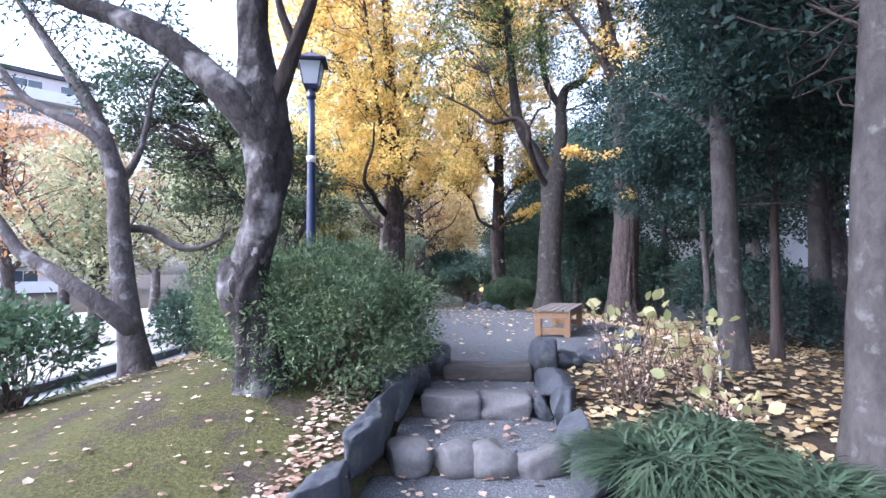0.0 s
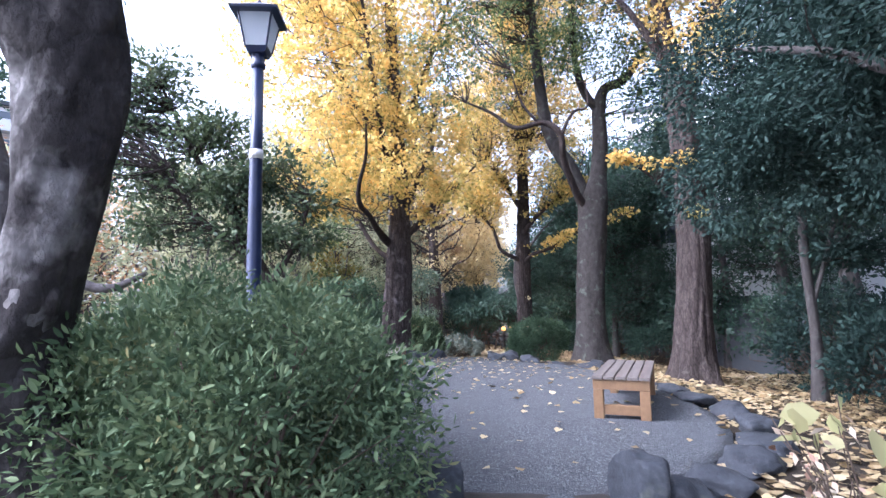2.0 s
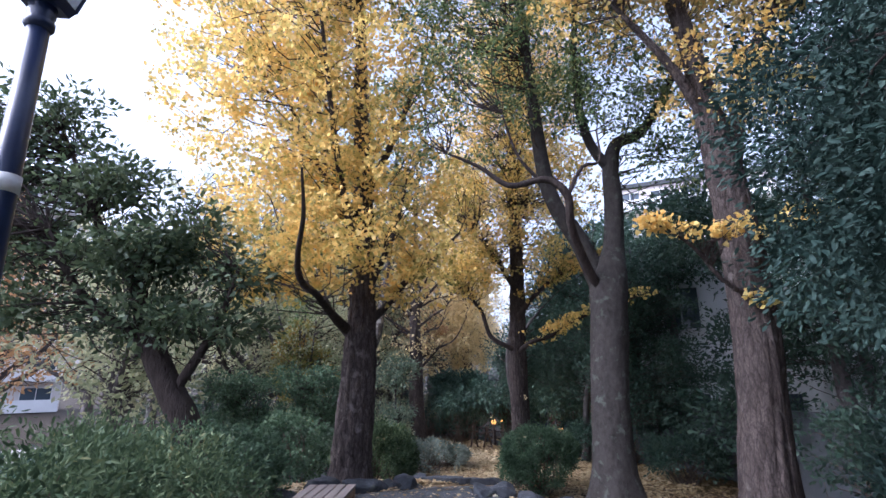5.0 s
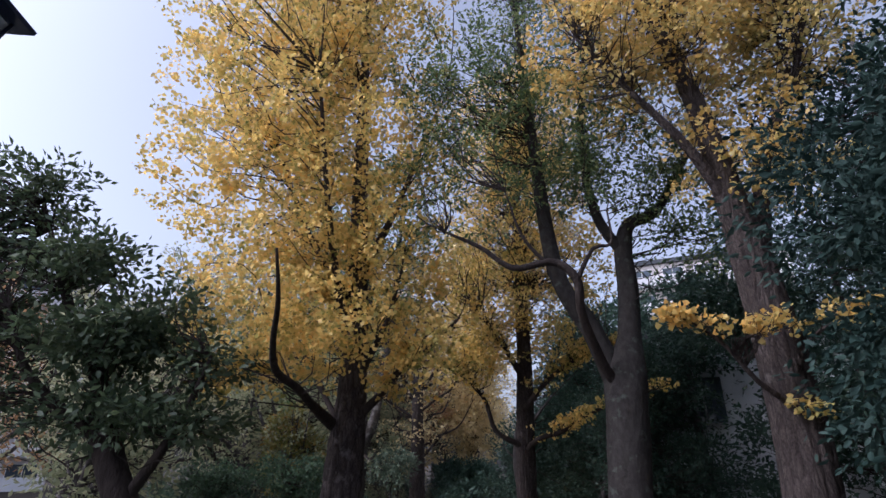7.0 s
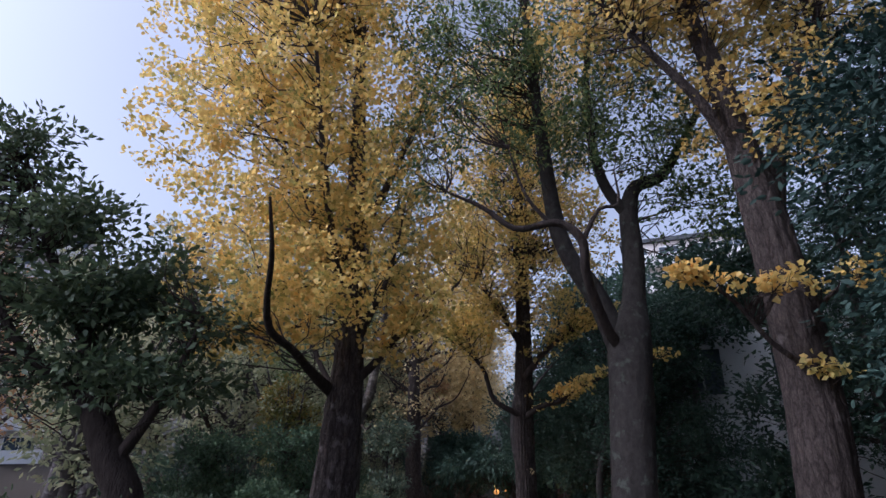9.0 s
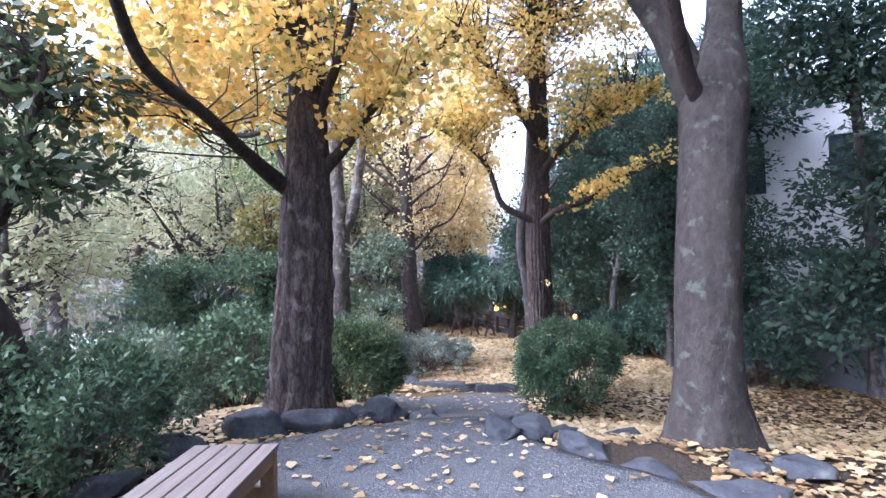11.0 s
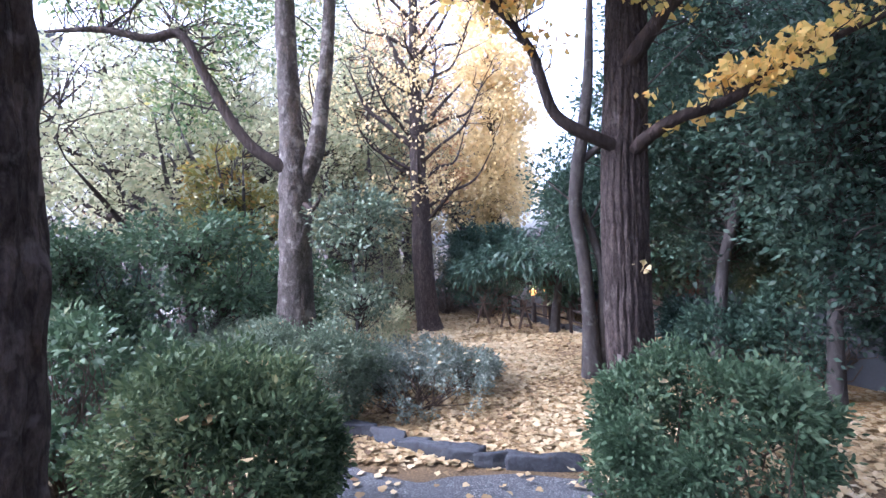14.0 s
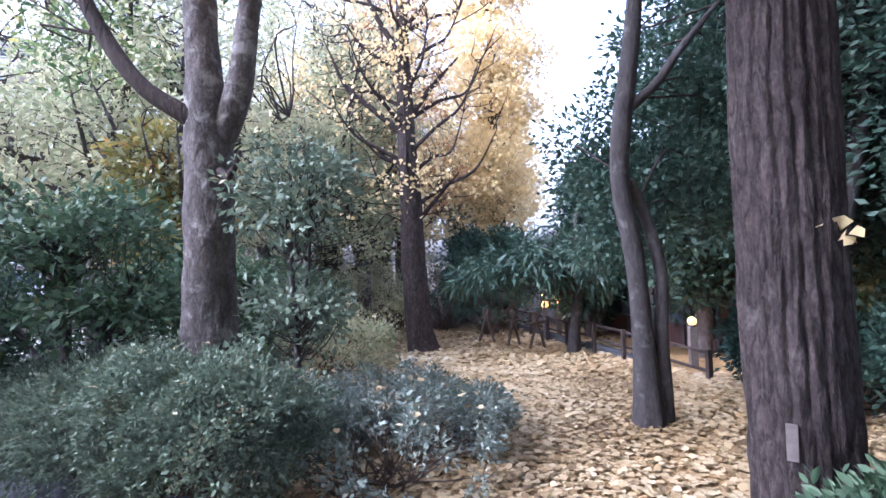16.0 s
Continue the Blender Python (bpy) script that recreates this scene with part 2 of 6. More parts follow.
def shrub(name, place, radii, label, leaf, bark, leaves=6000, leaf_size=0.06, shape=OVAL, seed=1, category="shrub", group="", stems=10, lift=0.25, clump=0.12, turn=0, caught=0, low=0.3):
    """A bush: stems from the ground into a lumpy skin of leaves."""
    r = np.random.default_rng(seed)
    top = empty(name, place, label, category, group, turn)
    rx, ry, rz = radii
    per = 22
    k = max(20, leaves // per)
    lumps_n = int(24 + 36 * min(1.0, rx * ry))
    d = r.normal(size=(lumps_n, 3))
    d[:, 2] = np.abs(d[:, 2]) * 1.0 - low
    d /= np.linalg.norm(d, axis=1)[:, None]
    d = np.sign(d) * np.abs(d) ** 0.85
    heart = d * (0.70 + 0.12 * r.random((lumps_n, 1))) * np.array([rx, ry, rz])
    girth = 0.38 * min(rx, ry, 1.6 * rz) * r.uniform(0.5, 1.5, lumps_n)
    own = r.integers(0, lumps_n, k)
    e = r.normal(size=(k, 3)) + 1.1 * d[own]
    e /= np.linalg.norm(e, axis=1)[:, None]
    cs = heart[own] + e * (girth[own] * r.uniform(0.6, 1.0, k) ** 0.5)[:, None] + np.array([0, 0, rz * 0.95])
    cs[:, 2] = np.maximum(cs[:, 2], lift * rz * 0.6 * r.uniform(0.6, 1.4, k))
    idx = np.repeat(np.arange(k), per)
    off = in_ball(len(idx), r, 0.5) * clump * r.uniform(0.6, 1.4, (len(idx), 1))
    places = cs[idx] + off
    ways = off / clump + 0.7 * e[idx] + np.array([0, 0, 0.15])
    tagged(link("foliage", leaf_mesh("foliage", places, ways, leaf_size, shape, 0.7, r), leaf, top), kind="stuff")
    if caught:
        high = cs[np.argsort(-cs[:, 2] - 0.3 * r.random(k))[: k // 2]]
        pick = high[r.choice(len(high), caught, False)] + np.array([0, 0, clump * 0.8])
        flat_way = np.stack([np.cos(np.arange(caught) * 2.4), np.sin(np.arange(caught) * 2.4), np.zeros(caught)], 1)
        tagged(link("caught_litter", leaf_mesh("caught_litter", pick, flat_way, 0.065, WIDE_FAN, 0.3, r, 0.6), M_FALLEN, top, "yellow ginkgo leaves caught on the bush"), kind="stuff")
    ends = cs[r.choice(k, min(k, stems * 6), False)] * 0.93
    a = r.uniform(0, 6.28, stems)
    foot = np.stack([np.cos(a) * rx * 0.16, np.sin(a) * ry * 0.16, np.full(stems, -0.06)], 1)
    v, q, t = twigs(foot[np.arange(len(ends)) % stems], ends, 0.013, r, 5, 0.1)
    tagged(link("stemwork", mesh_from("stemwork", v, q, t, True), bark, top), kind="stuff")
    return top


def rock_mesh(size, seed, detail=3, rough=0.16, square=0.0, cuts=14):
    """A boulder with a worn, faceted outline."""
    bm = bmesh.new()
    bmesh.ops.create_icosphere(bm, subdivisions=detail + 1, radius=1)
    r = random.Random(seed)
    o = Vector((r.uniform(-50, 50), r.uniform(-50, 50), r.uniform(-50, 50)))
    planes = [(Vector((r.gauss(0, 1), r.gauss(0, 1), r.gauss(0, 0.8))).normalized(), r.uniform(0.55, 0.85)) for _ in range(cuts)]
    for v in bm.verts:
        p = v.co.normalized()
        if square:
            m = max(abs(p.x), abs(p.y), abs(p.z))
            p = p.lerp(p / m, square)
        for nrm, dist in planes:
            h = p.dot(nrm)
            if h > dist:
                p = p - nrm * (h - dist) * 0.93
        p = p * (1 + rough * noise.noise(p * 1.6 + o) + 0.35 * rough * noise.noise(p * 5 + o))
        v.co = Vector((p.x * size[0], p.y * size[1], p.z * size[2])) * 0.62
    me = bpy.data.meshes.new("stone")
    bm.to_mesh(me)
    bm.free()
    me.polygons.foreach_set("use_smooth", np.ones(len(me.polygons), bool))
    return me


def stone(name, place, size, turn, seed, material, label, group="", rough=0.16, square=0.0, cuts=14, parent=None):
    ob = link(name, rock_mesh(size, seed, 3, rough, square, cuts), material, parent)
    ob.matrix_basis = pose(*place, 0, 0, turn)
    if parent is None:
        tagged(ob, label, "stone", group)
    return ob


def terrain(x, y):
    """The lie of the land, in arrays."""
    x, y = np.asarray(x, float), np.asarray(y, float)
    shift = np.interp(-x, [0.2, 1.0], [0, 1.3]) * np.interp(y, [9, 11, 14, 17], [0, 1, 1, 0])
    z = np.interp(y - shift, [-6, 0, 1.6, 4.3, 11.2, 13.6, 15.3, 18.5, 25, 40, 90], [-.66, -.5, -.38, -.03, -.03, -.58, -.52, -.56, -1.0, -1.1, -1.1])
    z = z - np.interp(-x, [2.2, 4.7, 5.4, 14], [0, 1, 1.35, 1.45]) * np.interp(y, [-3, 2, 7, 12, 18, 24, 32], [.5, .5, .58, .6, .3, .1, 0])
    z = z - np.interp(x, [2.3, 5.0, 12], [0, 1, 1.5]) * np.interp(y, [-3, 3, 6, 10, 14, 18], [.0, .2, .36, .36, .12, 0])
    near = np.exp(-((x / 14) ** 2 + ((y - 10) / 18) ** 2))
    z = z + near * 0.025 * waves(x, y, 3, 1.7)
    z = z + 0.13 * np.exp(-((x + 1.5) / 1.0) ** 2 - ((y - 3.4) / 0.9) ** 2)
    z = z + 0.022 * waves(x, y, 8, 4.5) * np.exp(-((x + 2.4) / 1.5) ** 2 - ((y - 2.8) / 2.2) ** 2)
    stairs = (x > -0.42) & (x < 1.12) & (y < 4.42)
    z = np.where(stairs, np.minimum(z, np.interp(y, [2.7, 2.9, 3.5, 3.7, 4.3, 4.4], [-.56, -.42, -.42, -.25, -.25, -.1])), z)
    return z


# ---- materials ----
def material(name):
    m = bpy.data.materials.new(name)
    m.use_nodes = True
    n, l = m.node_tree.nodes, m.node_tree.links
    return m, n, l, n["Principled BSDF"]


def ramp(n, stops):
    cr = n.new("ShaderNodeValToRGB")
    el = cr.color_ramp.elements
    el[0].position, el[0].color = stops[0][0], (*stops[0][1], 1)
    el[1].position, el[1].color = stops[-1][0], (*stops[-1][1], 1)
    for p, c in stops[1:-1]:
        e = el.new(p)
        e.color = (*c, 1)
    return cr


def noise_node(n, l, scale, detail=6, rough=0.6, stretch=(1, 1, 1), coord="Object"):
    tc = n.new("ShaderNodeTexCoord")
    mp = n.new("ShaderNodeMapping")
    mp.inputs["Scale"].default_value = stretch
    tx = n.new("ShaderNodeTexNoise")
    tx.inputs["Scale"].default_value = scale
    tx.inputs["Detail"].default_value = detail
    tx.inputs["Roughness"].default_value = rough
    l.new(tc.outputs[coord], mp.inputs["Vector"])
    l.new(mp.outputs["Vector"], tx.inputs["Vector"])
    return tx


def bump_node(n, l, height, strength, distance, bsdf):
    b = n.new("ShaderNodeBump")
    b.inputs["Strength"].default_value = strength
    b.inputs["Distance"].default_value = distance
    l.new(height, b.inputs["Height"])
    l.new(b.outputs["Normal"], bsdf.inputs["Normal"])
    return b


def mix_colour(n, l, fac, a, b, kind="MIX"):
    m = n.new("ShaderNodeMix")
    m.data_type, m.blend_type = "RGBA", kind
    if isinstance(fac, float):
        m.inputs[0].default_value = fac
    else:
        l.new(fac, m.inputs[0])
    for k, v in ((6, a), (7, b)):
        if isinstance(v, tuple):
            m.inputs[k].default_value = (*v, 1)
        else:
            l.new(v, m.inputs[k])
    return m.outputs[2]


def surface(name, stops, scale, fine=40, bump=0.4, rough=0.85, stretch=(1, 1, 1), distance=0.01, dirt=None, metal=0.0, coord="Object"):
    """Grain and larger patches out of two noises."""
    m, n, l, p = material(name)
    big = noise_node(n, l, scale, 5, 0.6, stretch, coord)
    small = noise_node(n, l, fine, 8, 0.7, stretch, coord)
    cr = ramp(n, stops)
    add = n.new("ShaderNodeMath")
    add.operation = "MULTIPLY_ADD"
    add.inputs[1].default_value = 0.45
    l.new(small.outputs["Fac"], add.inputs[0])
    half = n.new("ShaderNodeMath")
    half.operation = "MULTIPLY"
    half.inputs[1].default_value = 0.55
    l.new(big.outputs["Fac"], half.inputs[0])
    l.new(half.outputs[0], add.inputs[2])
    l.new(add.outputs[0], cr.inputs["Fac"])
    out = cr.outputs["Color"]
    if dirt:
        d = noise_node(n, l, dirt[0], 4, 0.55, (1, 1, 1), coord)
        dr = ramp(n, [(dirt[1], (0, 0, 0)), (dirt[1] + 0.12, (1, 1, 1))])
        l.new(d.outputs["Fac"], dr.inputs["Fac"])
        out = mix_colour(n, l, dr.outputs["Color"], out, dirt[2])
    l.new(out, p.inputs["Base Color"])
    p.inputs["Roughness"].default_value = rough
    p.inputs["Metallic"].default_value = metal
    bump_node(n, l, add.outputs[0], bump, distance, p)
    return m


def leafy(name, stops, gloss=0.45, through_light=0.35, patch=1.2, sheen=0.4):
    """Leaves that let some light through; every leaf has its own tint."""
    m, n, l, p = material(name)
    geo = n.new("ShaderNodeNewGeometry")
    big = noise_node(n, l, patch, 3, 0.5)
    add = n.new("ShaderNodeMath")
    add.operation = "MULTIPLY_ADD"
    add.inputs[1].default_value = 0.6
    l.new(geo.outputs["Random Per Island"], add.inputs[0])
    sub = n.new("ShaderNodeMath")
    sub.operation = "MULTIPLY_ADD"
    sub.inputs[1].default_value, sub.inputs[2].default_value = 1.2, -0.4
    l.new(big.outputs["Fac"], sub.inputs[0])
    l.new(sub.outputs[0], add.inputs[2])
    cr = ramp(n, stops)
    l.new(add.outputs[0], cr.inputs["Fac"])
    l.new(cr.outputs["Color"], p.inputs["Base Color"])
    p.inputs["Roughness"].default_value = gloss
    p.inputs["Specular IOR Level"].default_value = sheen
    tr = n.new("ShaderNodeBsdfTranslucent")
    l.new(cr.outputs["Color"], tr.inputs["Color"])
    mx = n.new("ShaderNodeMixShader")
    mx.inputs[0].default_value = through_light
    l.new(p.outputs[0], mx.inputs[1])
    l.new(tr.outputs[0], mx.inputs[2])
    l.new(mx.outputs[0], n["Material Output"].inputs["Surface"])
    return m


def bark_material(name, dark, light, patch=None, scale=9, stretch=(1, 1, 0.22), bump=0.9, crack=0.0):
    """Bark: long furrows, grain and lichen patches."""
    m, n, l, p = material(name)
    fur = noise_node(n, l, scale, 8, 0.65, stretch)
    vor = n.new("ShaderNodeTexVoronoi")
    vor.feature = "DISTANCE_TO_EDGE"
    vor.inputs["Scale"].default_value = scale * 1.6
    mp = n.new("ShaderNodeMapping")
    mp.inputs["Scale"].default_value = stretch
    tc = n.new("ShaderNodeTexCoord")
    l.new(tc.outputs["Object"], mp.inputs["Vector"])
    warp = mix_colour(n, l, 0.12, mp.outputs["Vector"], fur.outputs["Color"], "ADD")
    l.new(warp, vor.inputs["Vector"])
    cr = ramp(n, [(0.25, dark), (0.5, tuple((a + b) / 2 for a, b in zip(dark, light))), (0.75, light)])
    l.new(fur.outputs["Fac"], cr.inputs["Fac"])
    col = cr.outputs["Color"]
    if crack:
        fine = noise_node(n, l, scale * 7, 6, 0.7, (1, 1, 0.5))
        fr = ramp(n, [(0.3, (1 - crack, 1 - crack, 1 - crack)), (0.65, (1.25, 1.25, 1.25))])
        l.new(fine.outputs["Fac"], fr.inputs["Fac"])
        col = mix_colour(n, l, 1.0, col, fr.outputs["Color"], "MULTIPLY")
        er = ramp(n, [(0.0, (1 - crack, 1 - crack, 1 - crack)), (0.16, (1, 1, 1))])
        l.new(vor.outputs["Distance"], er.inputs["Fac"])
        col = mix_colour(n, l, 1.0, col, er.outputs["Color"], "MULTIPLY")
    if patch:
        pt = noise_node(n, l, patch[0], 5, 0.6)
        pr = ramp(n, [(patch[1], (0, 0, 0)), (patch[1] + 0.1, (1, 1, 1))])
        l.new(pt.outputs["Fac"], pr.inputs["Fac"])
        col = mix_colour(n, l, pr.outputs["Color"], col, patch[2])
    l.new(col, p.inputs["Base Color"])
    p.inputs["Roughness"].default_value = 0.92
    p.inputs["Specular IOR Level"].default_value = 0.2
    h = n.new("ShaderNodeMath")
    h.operation = "MULTIPLY_ADD"
    h.inputs[1].default_value = 0.6
    l.new(vor.outputs["Distance"], h.inputs[0])
    l.new(fur.outputs["Fac"], h.inputs[2])
    bump_node(n, l, h.outputs[0], bump, 0.05, p)
    return m


M_GINKGO_BARK = bark_material("ginkgo_bark", (0.034, 0.026, 0.024), (0.11, 0.087, 0.078), (5.5, 0.62, (0.125, 0.108, 0.10)), 11, (1, 1, 0.28), 1.0, crack=0.5)
M_PALE_BARK = bark_material("pale_bark", (0.024, 0.021, 0.019), (0.07, 0.062, 0.057), (7, 0.58, (0.09, 0.097, 0.083)), 14, (1, 1, 0.6), 0.6)
M_FLAKE_BARK = bark_material("flaking_bark", (0.05, 0.043, 0.039), (0.17, 0.15, 0.138), (5, 0.55, (0.25, 0.235, 0.215)), 10, (1, 1, 0.55), 0.7, crack=0.3)
M_DARK_BARK = bark_material("dark_bark", (0.04, 0.034, 0.034), (0.13, 0.115, 0.112), (4, 0.57, (0.22, 0.21, 0.205)), 8, (1, 1, 0.7), 0.8)
M_CROOKED_BARK = bark_material("crooked_bark", (0.013, 0.011, 0.012), (0.07, 0.062, 0.06), (1.9, 0.53, (0.20, 0.188, 0.182)), 6, (1, 1, 0.75), 1.0, crack=0.25)
M_GREAT_BARK = bark_material("great_ginkgo_bark", (0.03, 0.023, 0.021), (0.125, 0.10, 0.09), (6, 0.57, (0.14, 0.119, 0.112)), 9, (1, 1, 0.3), 1.0, crack=0.5)
M_TWIG = bark_material("twig_bark", (0.07, 0.05, 0.04), (0.17, 0.13, 0.10), None, 20)
M_LIMB = bark_material("dark_limb_bark", (0.025, 0.019, 0.017), (0.08, 0.062, 0.055), None, 14)
M_SLIM_BARK = bark_material("slim_bark", (0.026, 0.023, 0.022), (0.075, 0.068, 0.064), (6, 0.58, (0.10, 0.096, 0.092)), 12, (1, 1, 0.5), 0.5)

M_GINKGO = leafy("ginkgo_leaves", [(0.06, (0.20, 0.22, 0.06)), (0.25, (0.50, 0.42, 0.12)), (0.47, (0.81, 0.61, 0.195)), (0.75, (0.90, 0.645, 0.21)), (1.0, (0.88, 0.51, 0.11))], 0.5, 0.48, 1.8)
M_GINKGO_PALE = leafy("pale_ginkgo_leaves", [(0.05, (0.58, 0.46, 0.24)), (0.5, (0.78, 0.62, 0.31)), (1.0, (0.84, 0.68, 0.38))], 0.5, 0.5, 0.5)
M_ORANGE = leafy("orange_leaves", [(0.05, (0.40, 0.36, 0.12)), (0.5, (0.74, 0.55, 0.18)), (1.0, (0.75, 0.45, 0.11))], 0.5, 0.5, 0.6)
M_CAMPHOR = leafy("camphor_leaves", [(0.1, (0.055, 0.10, 0.045)), (0.45, (0.12, 0.18, 0.07)), (0.8, (0.24, 0.27, 0.10)), (1.0, (0.48, 0.40, 0.13))], 0.45, 0.5, 1.6)
M_EVERGREEN = leafy("evergreen_leaves", [(0.1, (0.028, 0.060, 0.042)), (0.5, (0.050, 0.092, 0.063)), (1.0, (0.10, 0.152, 0.10))], 0.5, 0.3, 0.9, 0.3)
M_BLUEGREEN = leafy("blue_green_leaves", [(0.1, (0.015, 0.032, 0.027)), (0.5, (0.029, 0.055, 0.046)), (1.0, (0.06, 0.096, 0.079))], 0.6, 0.18, 0.9, 0.15)
M_OAK = leafy("oak_leaves", [(0.1, (0.035, 0.058, 0.034)), (0.5, (0.075, 0.108, 0.055)), (1.0, (0.145, 0.18, 0.09))], 0.5, 0.35, 0.9, 0.3)
M_SHRUB = leafy("shrub_leaves", [(0.05, (0.038, 0.068, 0.036)), (0.45, (0.072, 0.122, 0.066)), (0.85, (0.125, 0.185, 0.105)), (1.0, (0.24, 0.23, 0.11))], 0.55, 0.25, 2.0, 0.25)
M_AZALEA = leafy("azalea_leaves", [(0.05, (0.034, 0.056, 0.029)), (0.45, (0.08, 0.122, 0.061)), (0.85, (0.165, 0.21, 0.105)), (1.0, (0.24, 0.21, 0.09))], 0.65, 0.22, 2.0, 0.15)
M_SILVER = leafy("silver_leaves", [(0.05, (0.10, 0.13, 0.10)), (0.5, (0.19, 0.23, 0.19)), (0.9, (0.28, 0.32, 0.27)), (1.0, (0.34, 0.28, 0.16))], 0.55, 0.2, 2.0)
M_OLIVE = leafy("olive_leaves", [(0.05, (0.20, 0.235, 0.13)), (0.5, (0.38, 0.39, 0.23)), (1.0, (0.52, 0.47, 0.28))], 0.5, 0.55, 0.5)
M_TURNING = leafy("turning_leaves", [(0.05, (0.12, 0.15, 0.045)), (0.6, (0.28, 0.25, 0.07)), (1.0, (0.44, 0.22, 0.06))], 0.5, 0.5, 0.9)
M_RUSSET = leafy("russet_leaves", [(0.05, (0.30, 0.17, 0.07)), (0.5, (0.46, 0.27, 0.13)), (1.0, (0.56, 0.38, 0.22))], 0.5, 0.45, 0.5)
M_HEDGE = leafy("hedge_leaves", [(0.05, (0.07, 0.095, 0.065)), (0.45, (0.13, 0.175, 0.12)), (0.85, (0.20, 0.25, 0.17)), (1.0, (0.34, 0.28, 0.16))], 0.55, 0.25, 2.5, 0.25)
M_GRASS = leafy("grass_blades", [(0.05, (0.02, 0.036, 0.02)), (0.5, (0.042, 0.07, 0.04)), (1.0, (0.08, 0.115, 0.065))], 0.5, 0.25, 3.0)
M_PALE_LEAF = leafy("pale_yellow_leaves", [(0.05, (0.27, 0.29, 0.13)), (0.5, (0.38, 0.36, 0.17)), (1.0, (0.44, 0.39, 0.22))], 0.5, 0.45, 2.0)
M_FALLEN = leafy("fallen_leaves", [(0.0, (0.09, 0.052, 0.03)), (0.25, (0.25, 0.17, 0.075)), (0.55, (0.40, 0.305, 0.165)), (0.85, (0.48, 0.39, 0.235)), (1.0, (0.56, 0.50, 0.39))], 0.6, 0.15, 0.7)
M_FALLEN_DRY = leafy("dry_fallen_leaves", [(0.0, (0.13, 0.075, 0.05)), (0.35, (0.28, 0.17, 0.12)), (0.7, (0.48, 0.40, 0.30)), (1.0, (0.64, 0.60, 0.50))], 0.6, 0.12, 0.9)

m, n, l, p = material("gravel")
tc = n.new("ShaderNodeTexCoord")
peb = n.new("ShaderNodeTexVoronoi")
peb.inputs["Scale"].default_value = 105
l.new(tc.outputs["Object"], peb.inputs["Vector"])
peb_val = n.new("ShaderNodeSeparateColor")
l.new(peb.outputs["Color"], peb_val.inputs[0])
peb_ramp = ramp(n, [(0.0, (0.042, 0.045, 0.05)), (0.45, (0.078, 0.083, 0.09)), (0.85, (0.128, 0.135, 0.144)), (1.0, (0.23, 0.236, 0.243))])
l.new(peb_val.outputs[0], peb_ramp.inputs["Fac"])
dust = noise_node(n, l, 1.3, 6, 0.6)
dust_ramp = ramp(n, [(0.42, (0, 0, 0)), (0.68, (0.75, 0.75, 0.75))])
l.new(dust.outputs["Fac"], dust_ramp.inputs["Fac"])
col = mix_colour(n, l, dust_ramp.outputs["Color"], peb_ramp.outputs["Color"], (0.10, 0.106, 0.114))
l.new(col, p.inputs["Base Color"])
p.inputs["Roughness"].default_value = 0.9
p.inputs["Specular IOR Level"].default_value = 0.25
low = n.new("ShaderNodeMath")
low.operation = "SUBTRACT"
low.inputs[0].default_value = 1.0
l.new(peb.outputs["Distance"], low.inputs[1])
bump_node(n, l, low.outputs[0], 0.9, 0.012, p)
M_GRAVEL = m
M_ROCK = surface("edging_rock", [(0.3, (0.013, 0.015, 0.020)), (0.55, (0.042, 0.047, 0.056)), (0.75, (0.10, 0.105, 0.115))], 3.5, 28, 0.7, 0.8, distance=0.03, dirt=(2.5, 0.62, (0.13, 0.14, 0.10)))
M_BOULDER = surface("step_boulder", [(0.3, (0.048, 0.046, 0.045)), (0.55, (0.10, 0.096, 0.095)), (0.75, (0.17, 0.162, 0.157))], 3.0, 35, 0.55, 0.8, distance=0.02)
M_BEAM = surface("step_beam", [(0.3, (0.025, 0.021, 0.018)), (0.55, (0.052, 0.045, 0.039)), (0.75, (0.092, 0.081, 0.07))], 2.0, 30, 0.5, 0.85, stretch=(0.3, 1, 1), distance=0.015)
M_BENCH = surface("bench_wood", [(0.25, (0.11, 0.058, 0.026)), (0.5, (0.19, 0.108, 0.05)), (0.75, (0.26, 0.16, 0.08))], 3, 26, 0.25, 0.6, stretch=(6, 0.5, 6), distance=0.005)
M_SLAT = surface("weathered_slat", [(0.25, (0.06, 0.048, 0.042)), (0.5, (0.125, 0.104, 0.092)), (0.75, (0.20, 0.17, 0.15))], 3, 30, 0.3, 0.7, stretch=(8, 0.4, 8), distance=0.005)
M_IRON = surface("painted_iron", [(0.3, (0.008, 0.014, 0.042)), (0.7, (0.018, 0.03, 0.085))], 6, 80, 0.08, 0.35, distance=0.003)
M_STICKER = surface("white_band", [(0.3, (0.5, 0.5, 0.5)), (0.7, (0.72, 0.72, 0.72))], 20, 90, 0.1, 0.6)
M_CONCRETE = surface("wall_concrete", [(0.3, (0.05, 0.056, 0.063)), (0.55, (0.076, 0.083, 0.091)), (0.75, (0.11, 0.117, 0.126))], 0.7, 30, 0.25, 0.9, distance=0.01, dirt=(0.9, 0.58, (0.12, 0.125, 0.12)))
M_PAVING = surface("pale_paving", [(0.3, (0.25, 0.24, 0.225)), (0.7, (0.38, 0.37, 0.35))], 0.5, 40, 0.2, 0.9)
M_ASPHALT = surface("asphalt", [(0.3, (0.13, 0.135, 0.145)), (0.7, (0.24, 0.245, 0.26))], 0.9, 90, 0.3, 0.9)
M_RENDER = surface("white_render", [(0.3, (0.62, 0.62, 0.62)), (0.7, (0.80, 0.80, 0.80))], 0.4, 20, 0.1, 0.85)
